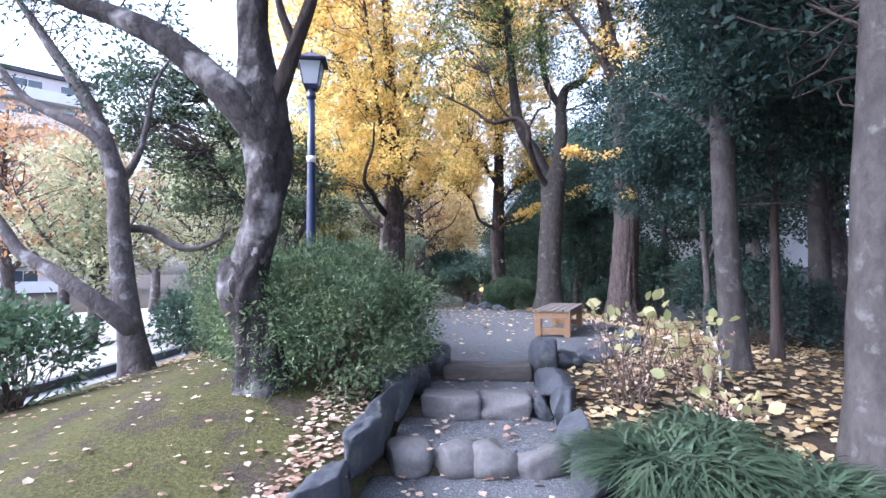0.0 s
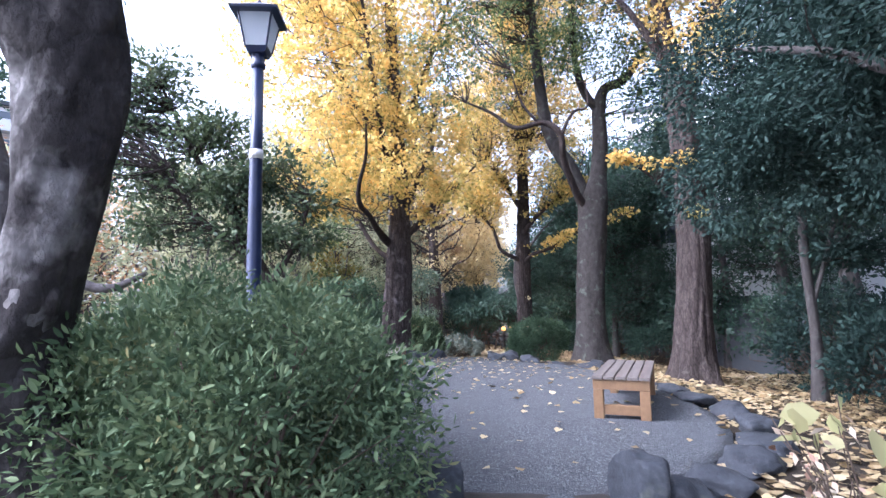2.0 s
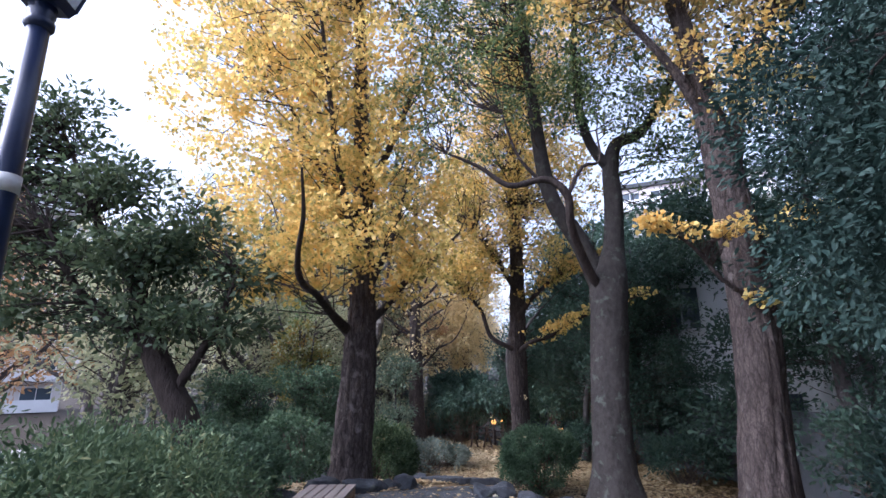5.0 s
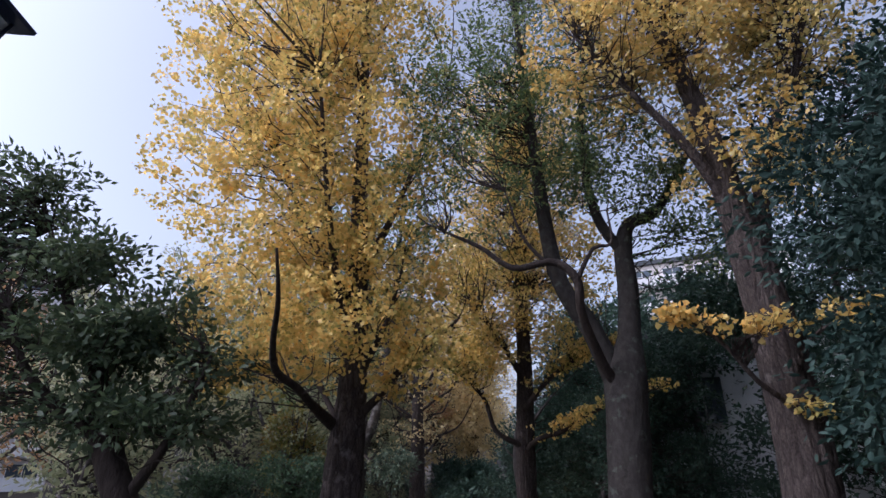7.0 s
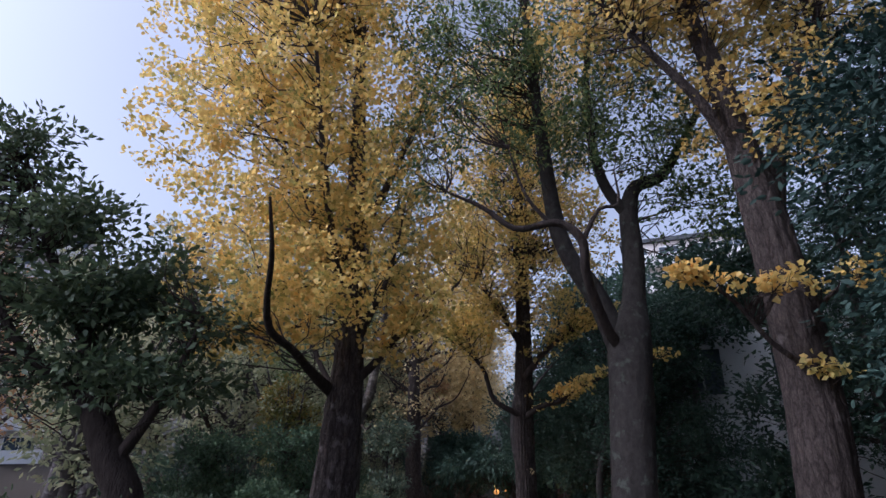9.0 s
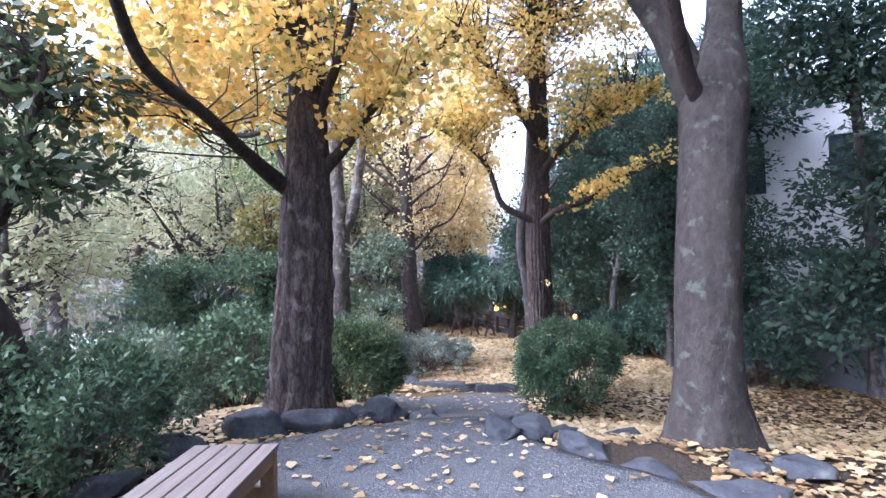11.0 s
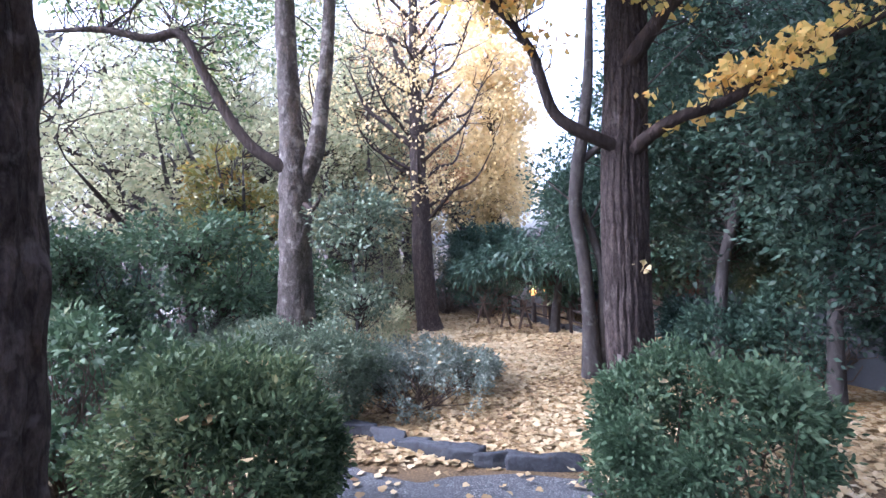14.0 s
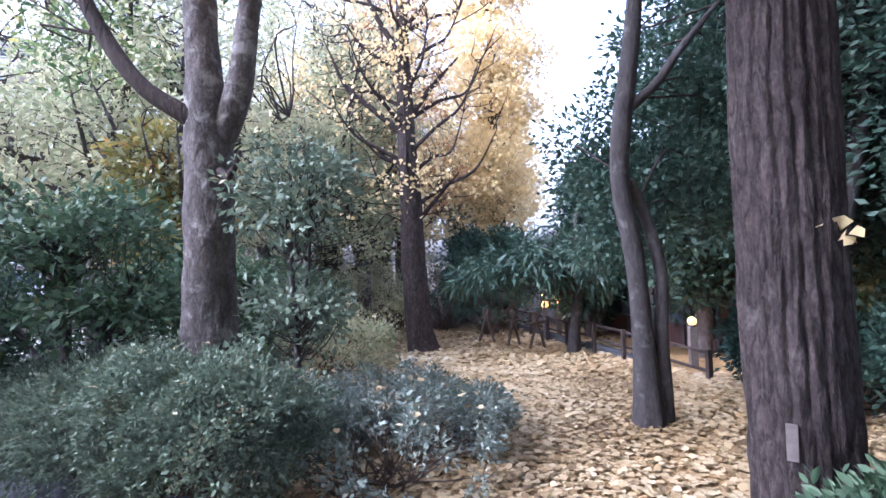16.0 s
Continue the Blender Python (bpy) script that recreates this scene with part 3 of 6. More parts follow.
M_FACADE = surface("facade_tiles", [(0.3, (0.50, 0.46, 0.44)), (0.7, (0.66, 0.61, 0.58))], 0.2, 8, 0.1, 0.8)
M_BROWN_WALL = surface("brown_boards", [(0.3, (0.025, 0.015, 0.013)), (0.55, (0.07, 0.032, 0.024)), (0.75, (0.12, 0.052, 0.035))], 1.5, 24, 0.4, 0.7, stretch=(4, 4, 0.4))
M_ROOF = surface("dark_roof", [(0.3, (0.03, 0.032, 0.036)), (0.7, (0.075, 0.078, 0.085))], 1.5, 25, 0.3, 0.6)

m, n, l, p = material("window_glass")
p.inputs["Base Color"].default_value = (0.06, 0.08, 0.10, 1)
p.inputs["Roughness"].default_value = 0.08
p.inputs["Specular IOR Level"].default_value = 0.8
M_GLASS = m
m, n, l, p = material("frosted_glass")
p.inputs["Base Color"].default_value = (0.75, 0.78, 0.82, 1)
p.inputs["Roughness"].default_value = 0.35
tr = n.new("ShaderNodeBsdfTranslucent")
tr.inputs["Color"].default_value = (0.8, 0.83, 0.86, 1)
mx = n.new("ShaderNodeMixShader")
mx.inputs[0].default_value = 0.5
l.new(p.outputs[0], mx.inputs[1])
l.new(tr.outputs[0], mx.inputs[2])
l.new(mx.outputs[0], n["Material Output"].inputs["Surface"])
M_FROST = m
m, n, l, p = material("lit_bulb")
p.inputs["Base Color"].default_value = (0.25, 0.15, 0.06, 1)
p.inputs["Emission Color"].default_value = (1.0, 0.44, 0.09, 1)
p.inputs["Emission Strength"].default_value = 0.55
M_BULB = m

# soil with moss on the mound and thin litter further on
m, n, l, p = material("soil")
geo = n.new("ShaderNodeNewGeometry")
sep = n.new("ShaderNodeSeparateXYZ")
l.new(geo.outputs["Position"], sep.inputs[0])
fine = noise_node(n, l, 38, 8, 0.7)
mid = noise_node(n, l, 2.6, 6, 0.6)
soil_ramp = ramp(n, [(0.3, (0.022, 0.018, 0.014)), (0.55, (0.055, 0.044, 0.033)), (0.75, (0.11, 0.086, 0.06))])
l.new(fine.outputs["Fac"], soil_ramp.inputs["Fac"])
moss_ramp = ramp(n, [(0.3, (0.022, 0.024, 0.009)), (0.55, (0.07, 0.067, 0.023)), (0.75, (0.14, 0.125, 0.046))])
l.new(fine.outputs["Fac"], moss_ramp.inputs["Fac"])
litter_ramp = ramp(n, [(0.3, (0.10, 0.065, 0.035)), (0.5, (0.30, 0.20, 0.09)), (0.7, (0.52, 0.37, 0.17))])
l.new(fine.outputs["Fac"], litter_ramp.inputs["Fac"])


def window(sock, a, b):
    r = n.new("ShaderNodeMapRange")
    r.interpolation_type = "SMOOTHSTEP"
    r.inputs["From Min"].default_value, r.inputs["From Max"].default_value = a, b
    l.new(sock, r.inputs["Value"])
    return r.outputs[0]


def times(a, b):
    k = n.new("ShaderNodeMath")
    k.operation = "MULTIPLY"
    l.new(a, k.inputs[0])
    l.new(b, k.inputs[1])
    return k.outputs[0]


moss_zone = times(window(sep.outputs["X"], 0.2, -0.9), window(sep.outputs["Y"], 9.5, 6.0))
moss_mask = times(moss_zone, window(mid.outputs["Fac"], 0.35, 0.53))
litter_zone = times(times(window(sep.outputs["Y"], 14.0, 17.0), window(sep.outputs["Y"], 31.0, 27.0)), times(window(sep.outputs["X"], -5.0, -3.6), window(mid.outputs["Fac"], 0.25, 0.45)))
col = mix_colour(n, l, moss_mask, soil_ramp.outputs["Color"], moss_ramp.outputs["Color"])
col = mix_colour(n, l, litter_zone, col, litter_ramp.outputs["Color"])
l.new(col, p.inputs["Base Color"])
p.inputs["Roughness"].default_value = 0.95
p.inputs["Specular IOR Level"].default_value = 0.15
bump_node(n, l, fine.outputs["Fac"], 0.8, 0.03, p)
M_SOIL = m

# ---- ground ----
def axis(a, b, lo, hi, step):
    """Fine steps from a to b, growing steps out to lo and hi."""
    mid_part = np.arange(a, b + step / 2, step)
    out, x, s = [], b, step
    while x < hi:
        s *= 1.35
        x = min(hi, x + s)
        out.append(x)
    low, x, s = [], a, step
    while x > lo:
        s *= 1.35
        x = max(lo, x - s)
        low.append(x)
    return np.array(low[::-1] + list(mid_part) + out)


gx, gy = axis(-7, 7, -900, 900, 0.09), axis(-2, 26, -900, 900, 0.1)
X, Y = np.meshgrid(gx, gy)
V = np.stack([X, Y, terrain(X, Y)], -1).reshape(-1, 3)
w = len(gx)
i = (np.arange(len(gy) - 1)[:, None] * w + np.arange(w - 1)[None, :]).ravel()
ground = link("ground", mesh_from("ground", V, np.stack([i, i + 1, i + w + 1, i + w], -1), smooth=True), M_SOIL)
tagged(ground, "dark soil ground with moss and leaf litter", "ground", kind="structure")


def sheet(name, outline, height, mat, label, thick=0.06, wobble=0.05, seed=0, kind="structure", category="path"):
    """A flat bed with an uneven edge; height is a number or a function of x and y."""
    o = smooth_line(np.array([(*q, 0) for q in outline] + [(*outline[0], 0)], float), 140)[:, :2]
    c = o.mean(axis=0)
    ang = np.linspace(0, 20, len(o))
    o = o + (o - c) / np.linalg.norm(o - c, axis=1)[:, None] * (wobble * waves(ang, ang * 0.7, seed, 3.0))[:, None]
    rings = 22
    V = np.vstack([c + (o - c) * s for s in np.linspace(1, 0.02, rings)])
    z = np.array([height(a, b) for a, b in V]) if callable(height) else np.full(len(V), float(height))
    z = z + 0.006 * waves(V[:, 0], V[:, 1], seed + 2, 4.0)
    k = len(o)
    V = np.column_stack([V, z])
    skirt = V[:k].copy()
    skirt[:, 2] -= thick
    V = np.vstack([skirt, V])
    a = np.arange(k - 1)
    quads = np.vstack([np.stack([r * k + a, r * k + a + 1, (r + 1) * k + a + 1, (r + 1) * k + a], -1) for r in range(rings)])
    ob = link(name, mesh_from(name, V, quads, smooth=True), mat)
    return tagged(ob, label, category, kind=kind)


TERRACE = [(0.1, 4.36), (0.95, 4.34), (1.3, 4.55), (1.75, 5.0), (2.2, 5.7), (2.4, 6.7), (2.35, 8.0), (2.2, 9.3), (1.85, 10.2), (1.2, 10.9), (0.7, 11.5), (0.3, 12.0),
           (-0.3, 11.9), (-1.0, 11.6), (-1.8, 10.9), (-2.0, 9.6), (-1.7, 8.0), (-1.1, 6.5), (-0.5, 5.2)]
sheet("gravel_terrace", TERRACE, 0.0, M_GRAVEL, "blue-grey gravel terrace strewn with yellow leaves", 0.1, 0.06, 1)
sheet("gravel_path", [(1.2, 13.9), (0.3, 13.7), (-0.5, 14.0), (-1.6, 14.9), (-4.3, 16.5), (-4.6, 17.6), (-3.4, 17.25), (-0.8, 15.7), (0.13, 15.22), (1.15, 15.1)],
      -0.53, M_GRAVEL, "grey gravel path below the terrace", 0.08, 0.02, 5)
sheet("step_gravel", [(-0.22, 2.9), (0.92, 2.9), (0.95, 3.75), (-0.1, 3.75)], -0.31, M_GRAVEL, "gravel tread of the garden steps", 0.1, 0.0, 8)
sheet("step_gravel", [(-0.05, 3.66), (0.92, 3.66), (0.95, 4.4), (0.05, 4.4)], -0.155, M_GRAVEL, "gravel tread of the garden steps", 0.1, 0.0, 9)
sheet("gravel_approach", [(-0.6, -4), (1.4, -4), (1.05, 0), (1.0, 2.9), (-0.3, 2.9), (-0.6, 0)], -0.475, M_GRAVEL, "grey gravel walk leading up to the steps", 0.1, 0.03, 10)

side = lambda x, y: float(terrain(-5.3, y)) + 0.05
sheet("asphalt_walk", [(-4.85, -6), (-4.85, 6), (-4.9, 16), (-5.6, 26), (-6.3, 26), (-5.6, 16), (-5.5, 6), (-5.5, -6)], side, M_ASPHALT, "grey asphalt footway along the mound", 0.1, 0.0, 11)
sheet("plaza", [(-5.6, -8), (-5.6, 6), (-5.75, 16), (-6.6, 27), (-13, 32), (-20, 20), (-20, 0)], lambda x, y: side(x, y) + 0.06, M_PAVING, "pale paved plaza beside the mound", 0.12, 0.0, 12)

# ---- steps and edging stones ----
rock_label = "dark blue-grey rough edging stone"
for k, (x, sx) in enumerate(((-0.1, 0.36), (0.2, 0.40), (0.5, 0.40), (0.81, 0.42))):
    stone("step_boulder", (x, 2.93, -0.41), (sx * 0.84, 0.30, 0.25), 7 * k, 20 + k, M_BOULDER, "rounded grey boulder set as a step riser", "step boulders", 0.1, 0.25, 3)
for k, (x, sx) in enumerate(((0.19, 0.55), (0.65, 0.46))):
    stone("step_block", (x, 3.66, -0.22), (sx * 0.74, 0.24, 0.17), 2 - 4 * k, 30 + k, M_BOULDER, "squared grey stone block forming a step", "step blocks", 0.09, 0.85, 1)
stone("step_block", (0.93, 3.62, -0.25), (0.14, 0.26, 0.18), 8, 33, M_ROCK, "small squared dark stone beside the step", "step blocks", 0.1, 0.6, 6)
beam = link("step_beam", bpy.data.meshes.new("step_beam"), M_BEAM)
bm = box_bm((0.86, 0.26, 0.19), (0, 0, 0), 0.055)
bmesh.ops.subdivide_edges(bm, edges=bm.edges[:], cuts=3, use_grid_fill=True)
for v in bm.verts:
    v.co += 0.012 * Vector((noise.noise(v.co * 5), noise.noise(v.co * 5 + Vector((9, 0, 0))), noise.noise(v.co * 6)))
bm.to_mesh(beam.data)
bm.free()
beam.data.polygons.foreach_set("use_smooth", np.ones(len(beam.data.polygons), bool))
beam.matrix_basis = pose(0.54, 4.38, -0.09, 0, 0, -3)
tagged(beam, "smooth brown-grey stone beam as the top step", "step")

# slanting cheeks of the steps
for k, (x, y, sx, sy, sz, tz) in enumerate(((-0.47, 2.1, 0.17, 0.6, 0.30, -12), (-0.38, 2.6, 0.16, 0.55, 0.34, -11), (-0.29, 3.08, 0.17, 0.55, 0.36, -10), (-0.21, 3.52, 0.16, 0.55, 0.36, -10),
                                            (-0.14, 3.98, 0.26, 0.5, 0.34, -10), (-0.27, 4.22, 0.36, 0.36, 0.30, 40), (-0.42, 3.85, 0.3, 0.45, 0.22, 20),
                                            (1.04, 2.45, 0.22, 0.6, 0.30, -4), (1.06, 2.95, 0.20, 0.6, 0.34, 4), (1.08, 3.42, 0.24, 0.6, 0.36, -6), (1.11, 3.88, 0.28, 0.5, 0.38, 6))):
    stone("cheek_stone", (x, y, float(terrain(x - (0.5 if x < 0 else -0.5), y)) - 0.02), (sx * 0.85, sy * 0.82, sz * 0.8), tz, 40 + k, M_ROCK, "long dark stone lining the garden steps", "cheek stones", 0.12, 0.8, 7)
stone("pillar_stone", (0.03, 4.42, 0.03), (0.24, 0.25, 0.27), 10, 60, M_ROCK, "squat dark stone at the head of the steps", "pillar stones", 0.1, 0.75, 8)
stone("pillar_stone", (1.08, 4.36, 0.05), (0.25, 0.26, 0.33), -15, 61, M_ROCK, "squat dark stone at the head of the steps", "pillar stones", 0.12, 0.7, 8)

# stones round the terrace: x, y, length, depth, height, turn
edge = ((1.32, 4.42, .42, .4, .26, 10), (1.62, 4.66, .5, .42, .24, 35), (1.98, 5.02, .55, .42, .22, 45), (2.3, 5.45, .55, .45, .22, 60), (2.52, 6.0, .6, .42, .2, 80), (2.6, 6.6, .6, .42, .2, 88),
        (2.58, 7.2, .6, .4, .2, 92), (2.52, 7.85, .65, .4, .2, 95), (2.42, 8.5, .6, .38, .2, 98), (2.3, 9.1, .55, .38, .2, 100), (2.25, 9.75, .5, .4, .2, 110), (2.05, 10.3, .55, .42, .22, 130),
        (2.35, 10.75, .45, .36, .2, 20), (2.75, 10.7, .5, .34, .18, -10), (1.62, 10.72, .5, .4, .2, 140), (1.25, 11.1, .5, .42, .26, 150), (0.9, 11.5, .52, .46, .36, 165), (0.62, 11.45, .42, .4, .34, 20),
        (-1.62, 11.62, .75, .55, .42, 20), (-1.05, 11.85, .75, .55, .46, 10), (-0.55, 12.3, .62, .5, .46, 35), (-0.12, 12.85, .55, .5, .5, 50), (-0.75, 12.15, .4, .3, .25, 0), (-2.05, 11.1, .6, .5, .36, 50),
        (-2.2, 10.4, .55, .45, .3, 80), (-2.22, 9.6, .6, .45, .3, 95), (-1.95, 8.6, .6, .42, .26, 110), (-0.3, 13.35, .5, .45, .36, 75), (0.95, 12.05, .5, .6, .22, 60), (1.02, 12.6, .42, .6, .22, 85),
        (1.0, 13.2, .36, .56, .22, 95), (1.75, 11.9, .55, .4, .2, 10), (1.25, 12.1, .4, .3, .18, 30))
for k, (x, y, a, b, c, tz) in enumerate(edge):
    z = max(float(terrain(x, y)), -0.02 if y < 11.6 else -9) + c * (-0.12 if x > 1.4 and y > 8.2 else 0.06)
    stone("edging_stone", (x, y, z), (a * 0.88, b * 0.8, c * 0.8), tz, 80 + k, M_ROCK, "dark rough edging stone half sunk beside the gravel", "terrace edging stones", 0.22, 0.55, 22)
for k, (x, y, z, a, b, tz) in enumerate(((0.15, 12.25, -.16, .62, .42, 12), (0.62, 12.45, -.2, .46, .4, -20), (-0.02, 12.68, -.27, .42, .32, 20), (0.42, 12.85, -.30, .5, .36, 5), (0.12, 13.2, -.40, .55, .4, -8),
                                        (0.65, 13.3, -.42, .5, .4, 15), (0.3, 13.75, -.50, .55, .36, 0))):
    stone("stepping_stone", (x, y, z), (a * 0.86, b * 0.92, 0.13), tz, 130 + k, M_BOULDER if k % 2 == 0 else M_ROCK, "flat grey stepping stone leading down from the terrace", "stepping stones", 0.2, 0.8, 16)
# kerb of the lower path
line = smooth_line([(1.12, 15.2, 0), (0.13, 15.32, 0), (-0.8, 15.80, 0), (-2.2, 16.55, 0), (-3.6, 17.35, 0)], 15)
for k in range(14):
    a, b = line[k], line[k + 1]
    c = (a + b) / 2
    stone("kerb_stone", (c[0], c[1], -0.49), (0.31, 0.16, 0.16), math.degrees(math.atan2(b[1] - a[1], b[0] - a[0])), 150 + k, M_ROCK, "dark worn kerb stone along the gravel path", "kerb stones", 0.1, 0.85, 3)
line = smooth_line([(-5.5, -4, 0), (-5.5, 6, 0), (-5.62, 16, 0), (-6.4, 26, 0)], 31)
for k in range(30):
    c = (line[k] + line[k + 1]) / 2
    kb = link("kerb", bpy.data.meshes.new("kerb"), M_CONCRETE)
    bm = box_bm((0.14, 0.97, 0.3), (0, 0, 0), 0.015)
    bm.to_mesh(kb.data)
    bm.free()
    kb.matrix_basis = pose(c[0] - 0.02, c[1], side(0, c[1]) - 0.02, 0, 0, math.degrees(math.atan2(line[k + 1][1] - line[k][1], line[k + 1][0] - line[k][0])) - 90)
    tagged(kb, "grey concrete kerb between footway and plaza", "kerb", "plaza kerbs")


# ---- benches ----
def bench(place, turn, length, width, height):
    top = empty("bench", place, "low wooden garden bench with weathered slatted seat", "bench", "garden benches", turn)
    n_slats, gap = 5, 0.012
    sw = (width - gap * (n_slats - 1)) / n_slats
    for k in range(n_slats):
        part("slat", box_bm((sw, length, 0.03), ((k - 2) * (sw + gap), length / 2, height - 0.015), 0.005), M_SLAT, top, "grey weathered wooden slat")
    for y in (0.045, length - 0.045):
        part("end_rail", box_bm((width - 0.01, 0.05, 0.085), (0, y, height - 0.074), 0.004), M_BENCH, top)
        part("stretcher", box_bm((width - 0.17, 0.045, 0.085), (0, y, 0.075), 0.004), M_BENCH, top)
        for x in (-width / 2 + 0.05, width / 2 - 0.05):
            part("leg", box_bm((0.085, 0.075, height - 0.117 + 0.01), (x, y, (height - 0.127) / 2), 0.005), M_BENCH, top)
    for x in (-width / 2 + 0.03, width / 2 - 0.03):
        part("side_rail", box_bm((0.035, length - 0.15, 0.075), (x, length / 2, height - 0.07), 0.004), M_BENCH, top)
    return top


bench((1.525, 6.255, 0.0), -20, 1.45, 0.49, 0.365)
bench((-1.12, 8.53, 0.0), 1.3, 1.66, 0.54, 0.365)


# ---- lamp post ----
def ring_bm(profile, segs=20):
    """A turned shape from (radius, height) steps."""
    bm = bmesh.new()
    rows = []
    for r, z in profile:
        rows.append([bm.verts.new((r * math.cos(6.28319 * j / segs), r * math.sin(6.28319 * j / segs), z)) for j in range(segs)])
    for a, b in zip(rows, rows[1:]):
        for j in range(segs):
            bm.faces.new((a[j], a[(j + 1) % segs], b[(j + 1) % segs], b[j]))
    bm.faces.new(rows[0][::-1])
    bm.faces.new(rows[-1])
    return bm


lamp = empty("street_lamp", (-1.58, 5.765, -0.05), "black iron park lamp post with a four-sided lantern", "street lamp", "", 8)
part("pole", ring_bm([(0.10, 0), (0.10, 0.35), (0.085, 0.38), (0.062, 0.42), (0.060, 1.6), (0.052, 2.4), (0.047, 3.18)]), M_IRON, lamp, smooth=True)
part("collar", ring_bm([(0.048, 3.16), (0.062, 3.18), (0.062, 3.21), (0.05, 3.22), (0.06, 3.25), (0.045, 3.27), (0.075, 3.31)]), M_IRON, lamp, smooth=True)
part("band", ring_bm([(0.058, 2.35), (0.058, 2.43)]), M_STICKER, lamp, "white sticker band round the pole", True)


def frustum(b, t, z0, z1, thick=0.0):
    bm = bmesh.new()
    lo = [bm.verts.new((x * b, y * b, z0)) for x, y in ((-1, -1), (1, -1), (1, 1), (-1, 1))]
    hi = [bm.verts.new((x * t, y * t, z1)) for x, y in ((-1, -1), (1, -1), (1, 1), (-1, 1))]
    for j in range(4):
        bm.faces.new((lo[j], lo[(j + 1) % 4], hi[(j + 1) % 4], hi[j]))
    bm.faces.new(lo[::-1])
    bm.faces.new(hi)
    return bm


part("lantern_base", frustum(0.075, 0.095, 3.29, 3.34), M_IRON, lamp)
for j in range(4):
    a = radians(90 * j)
    bm = bmesh.new()
    pts = ((-0.083, -0.088, 3.345), (0.083, -0.088, 3.345), (0.134, -0.139, 3.62), (-0.134, -0.139, 3.62))
    f0 = [bm.verts.new(q) for q in pts]
    bm.faces.new(f0)
    bmesh.ops.solidify(bm, geom=bm.faces[:], thickness=0.004)
    bmesh.ops.rotate(bm, cent=(0, 0, 0), matrix=Matrix.Rotation(a, 3, "Z"), verts=bm.verts)
    part("pane", bm, M_FROST, lamp, "frosted white glass pane")
    v, q, t = tube([(-0.09, -0.09, 3.335, 0.009), (-0.115, -0.115, 3.48, 0.009), (-0.142, -0.142, 3.63, 0.009)], 6, 4, 0)
    me = mesh_from("bar", v, q, t)
    me.transform(Matrix.Rotation(a, 4, "Z"))
    link("bar", me, M_IRON, lamp)
part("roof", join(frustum(0.20, 0.205, 3.63, 3.65), frustum(0.20, 0.075, 3.65, 3.735), frustum(0.075, 0.055, 3.735, 3.755)), M_IRON, lamp)
part("finial", ring_bm([(0.02, 3.745), (0.03, 3.765), (0.022, 3.785), (0.012, 3.80), (0.004, 3.83)], 12), M_IRON, lamp, smooth=True)

# ---- trees along the walk ----
GINK = dict(leaf=M_GINKGO, shape=FAN, leaf_size=0.084, ridges=0.10, segs=72)
# great ginkgo beside the terrace
tree("ginkgo_tree", (-1.41, 12.2, 0.0), "tall ginkgo with golden autumn leaves and ridged brown trunk", M_GREAT_BARK,
     [[(-1.41, 12.2, -0.1, 0.324), (-1.36, 12.2, 0.62, 0.292), (-1.32, 12.2, 1.3, 0.275), (-1.29, 12.2, 2.0, 0.254), (-1.27, 12.2, 2.7, 0.216), (-1.27, 12.2, 3.6, 0.184), (-1.34, 12.2, 5.0, 0.151), (-1.44, 12.2, 7.5, 0.108), (-1.54, 12.2, 10, 0.065), (-1.64, 12.2, 13, 0.022)],
      [(-1.50, 12.05, 2.36, 0.085), (-1.6, 11.4, 2.54, 0.058), (-1.6, 10.7, 2.67, 0.047), (-1.645, 10.05, 2.77, 0.042), (-1.55, 9.6, 2.98, 0.034), (-1.3, 8.95, 3.25, 0.024), (-1.2, 8.5, 3.6, 0.012)],
      [(-1.25, 12.25, 2.38, 0.085), (-0.85, 12.1, 2.73, 0.058), (-0.52, 12.0, 3.11, 0.045), (-0.11, 12.0, 3.42, 0.035), (0.35, 12.0, 3.9, 0.02)],
      [(-1.32, 12.25, 2.75, 0.07), (-1.15, 12.15, 3.05, 0.062), (-0.95, 12.0, 3.4, 0.05), (-0.7, 11.8, 3.9, 0.035), (-0.5, 11.6, 4.6, 0.02)],
      [(-1.34, 12.2, 4.2, 0.086), (-2.2, 12.2, 5.4, 0.05), (-3.0, 12.2, 7.2, 0.02)], [(-1.29, 12.2, 4.6, 0.076), (-0.7, 12.2, 6.0, 0.05), (-0.04, 12.2, 8.0, 0.022)],
      [(-1.4, 12.2, 3.6, 0.07), (-1.6, 11.3, 5.2, 0.05), (-1.8, 10.6, 7.5, 0.02)]],
     blobs=[((-1.7, 11.9, 4.3), (2.3, 2.0, 1.5)), ((-2.2, 11.8, 6.6), (2.7, 2.2, 2.0)), ((-2.4, 11.8, 9.3), (2.8, 2.2, 2.4)), ((-2.2, 11.9, 12.2), (2.2, 1.9, 2.1)), ((-2.5, 11.3, 3.3), (1.4, 0.9, 0.7)), ((-0.4, 11.8, 3.4), (1.1, 0.9, 0.75))],
     dark_from=1, twig_share=0.3, clumps=2350, per=32, clump_size=0.19, flare=0.3, seed=3, shell=0.55, lumps=0.09, **dict(GINK, leaf_size=0.071, ridges=0.12))
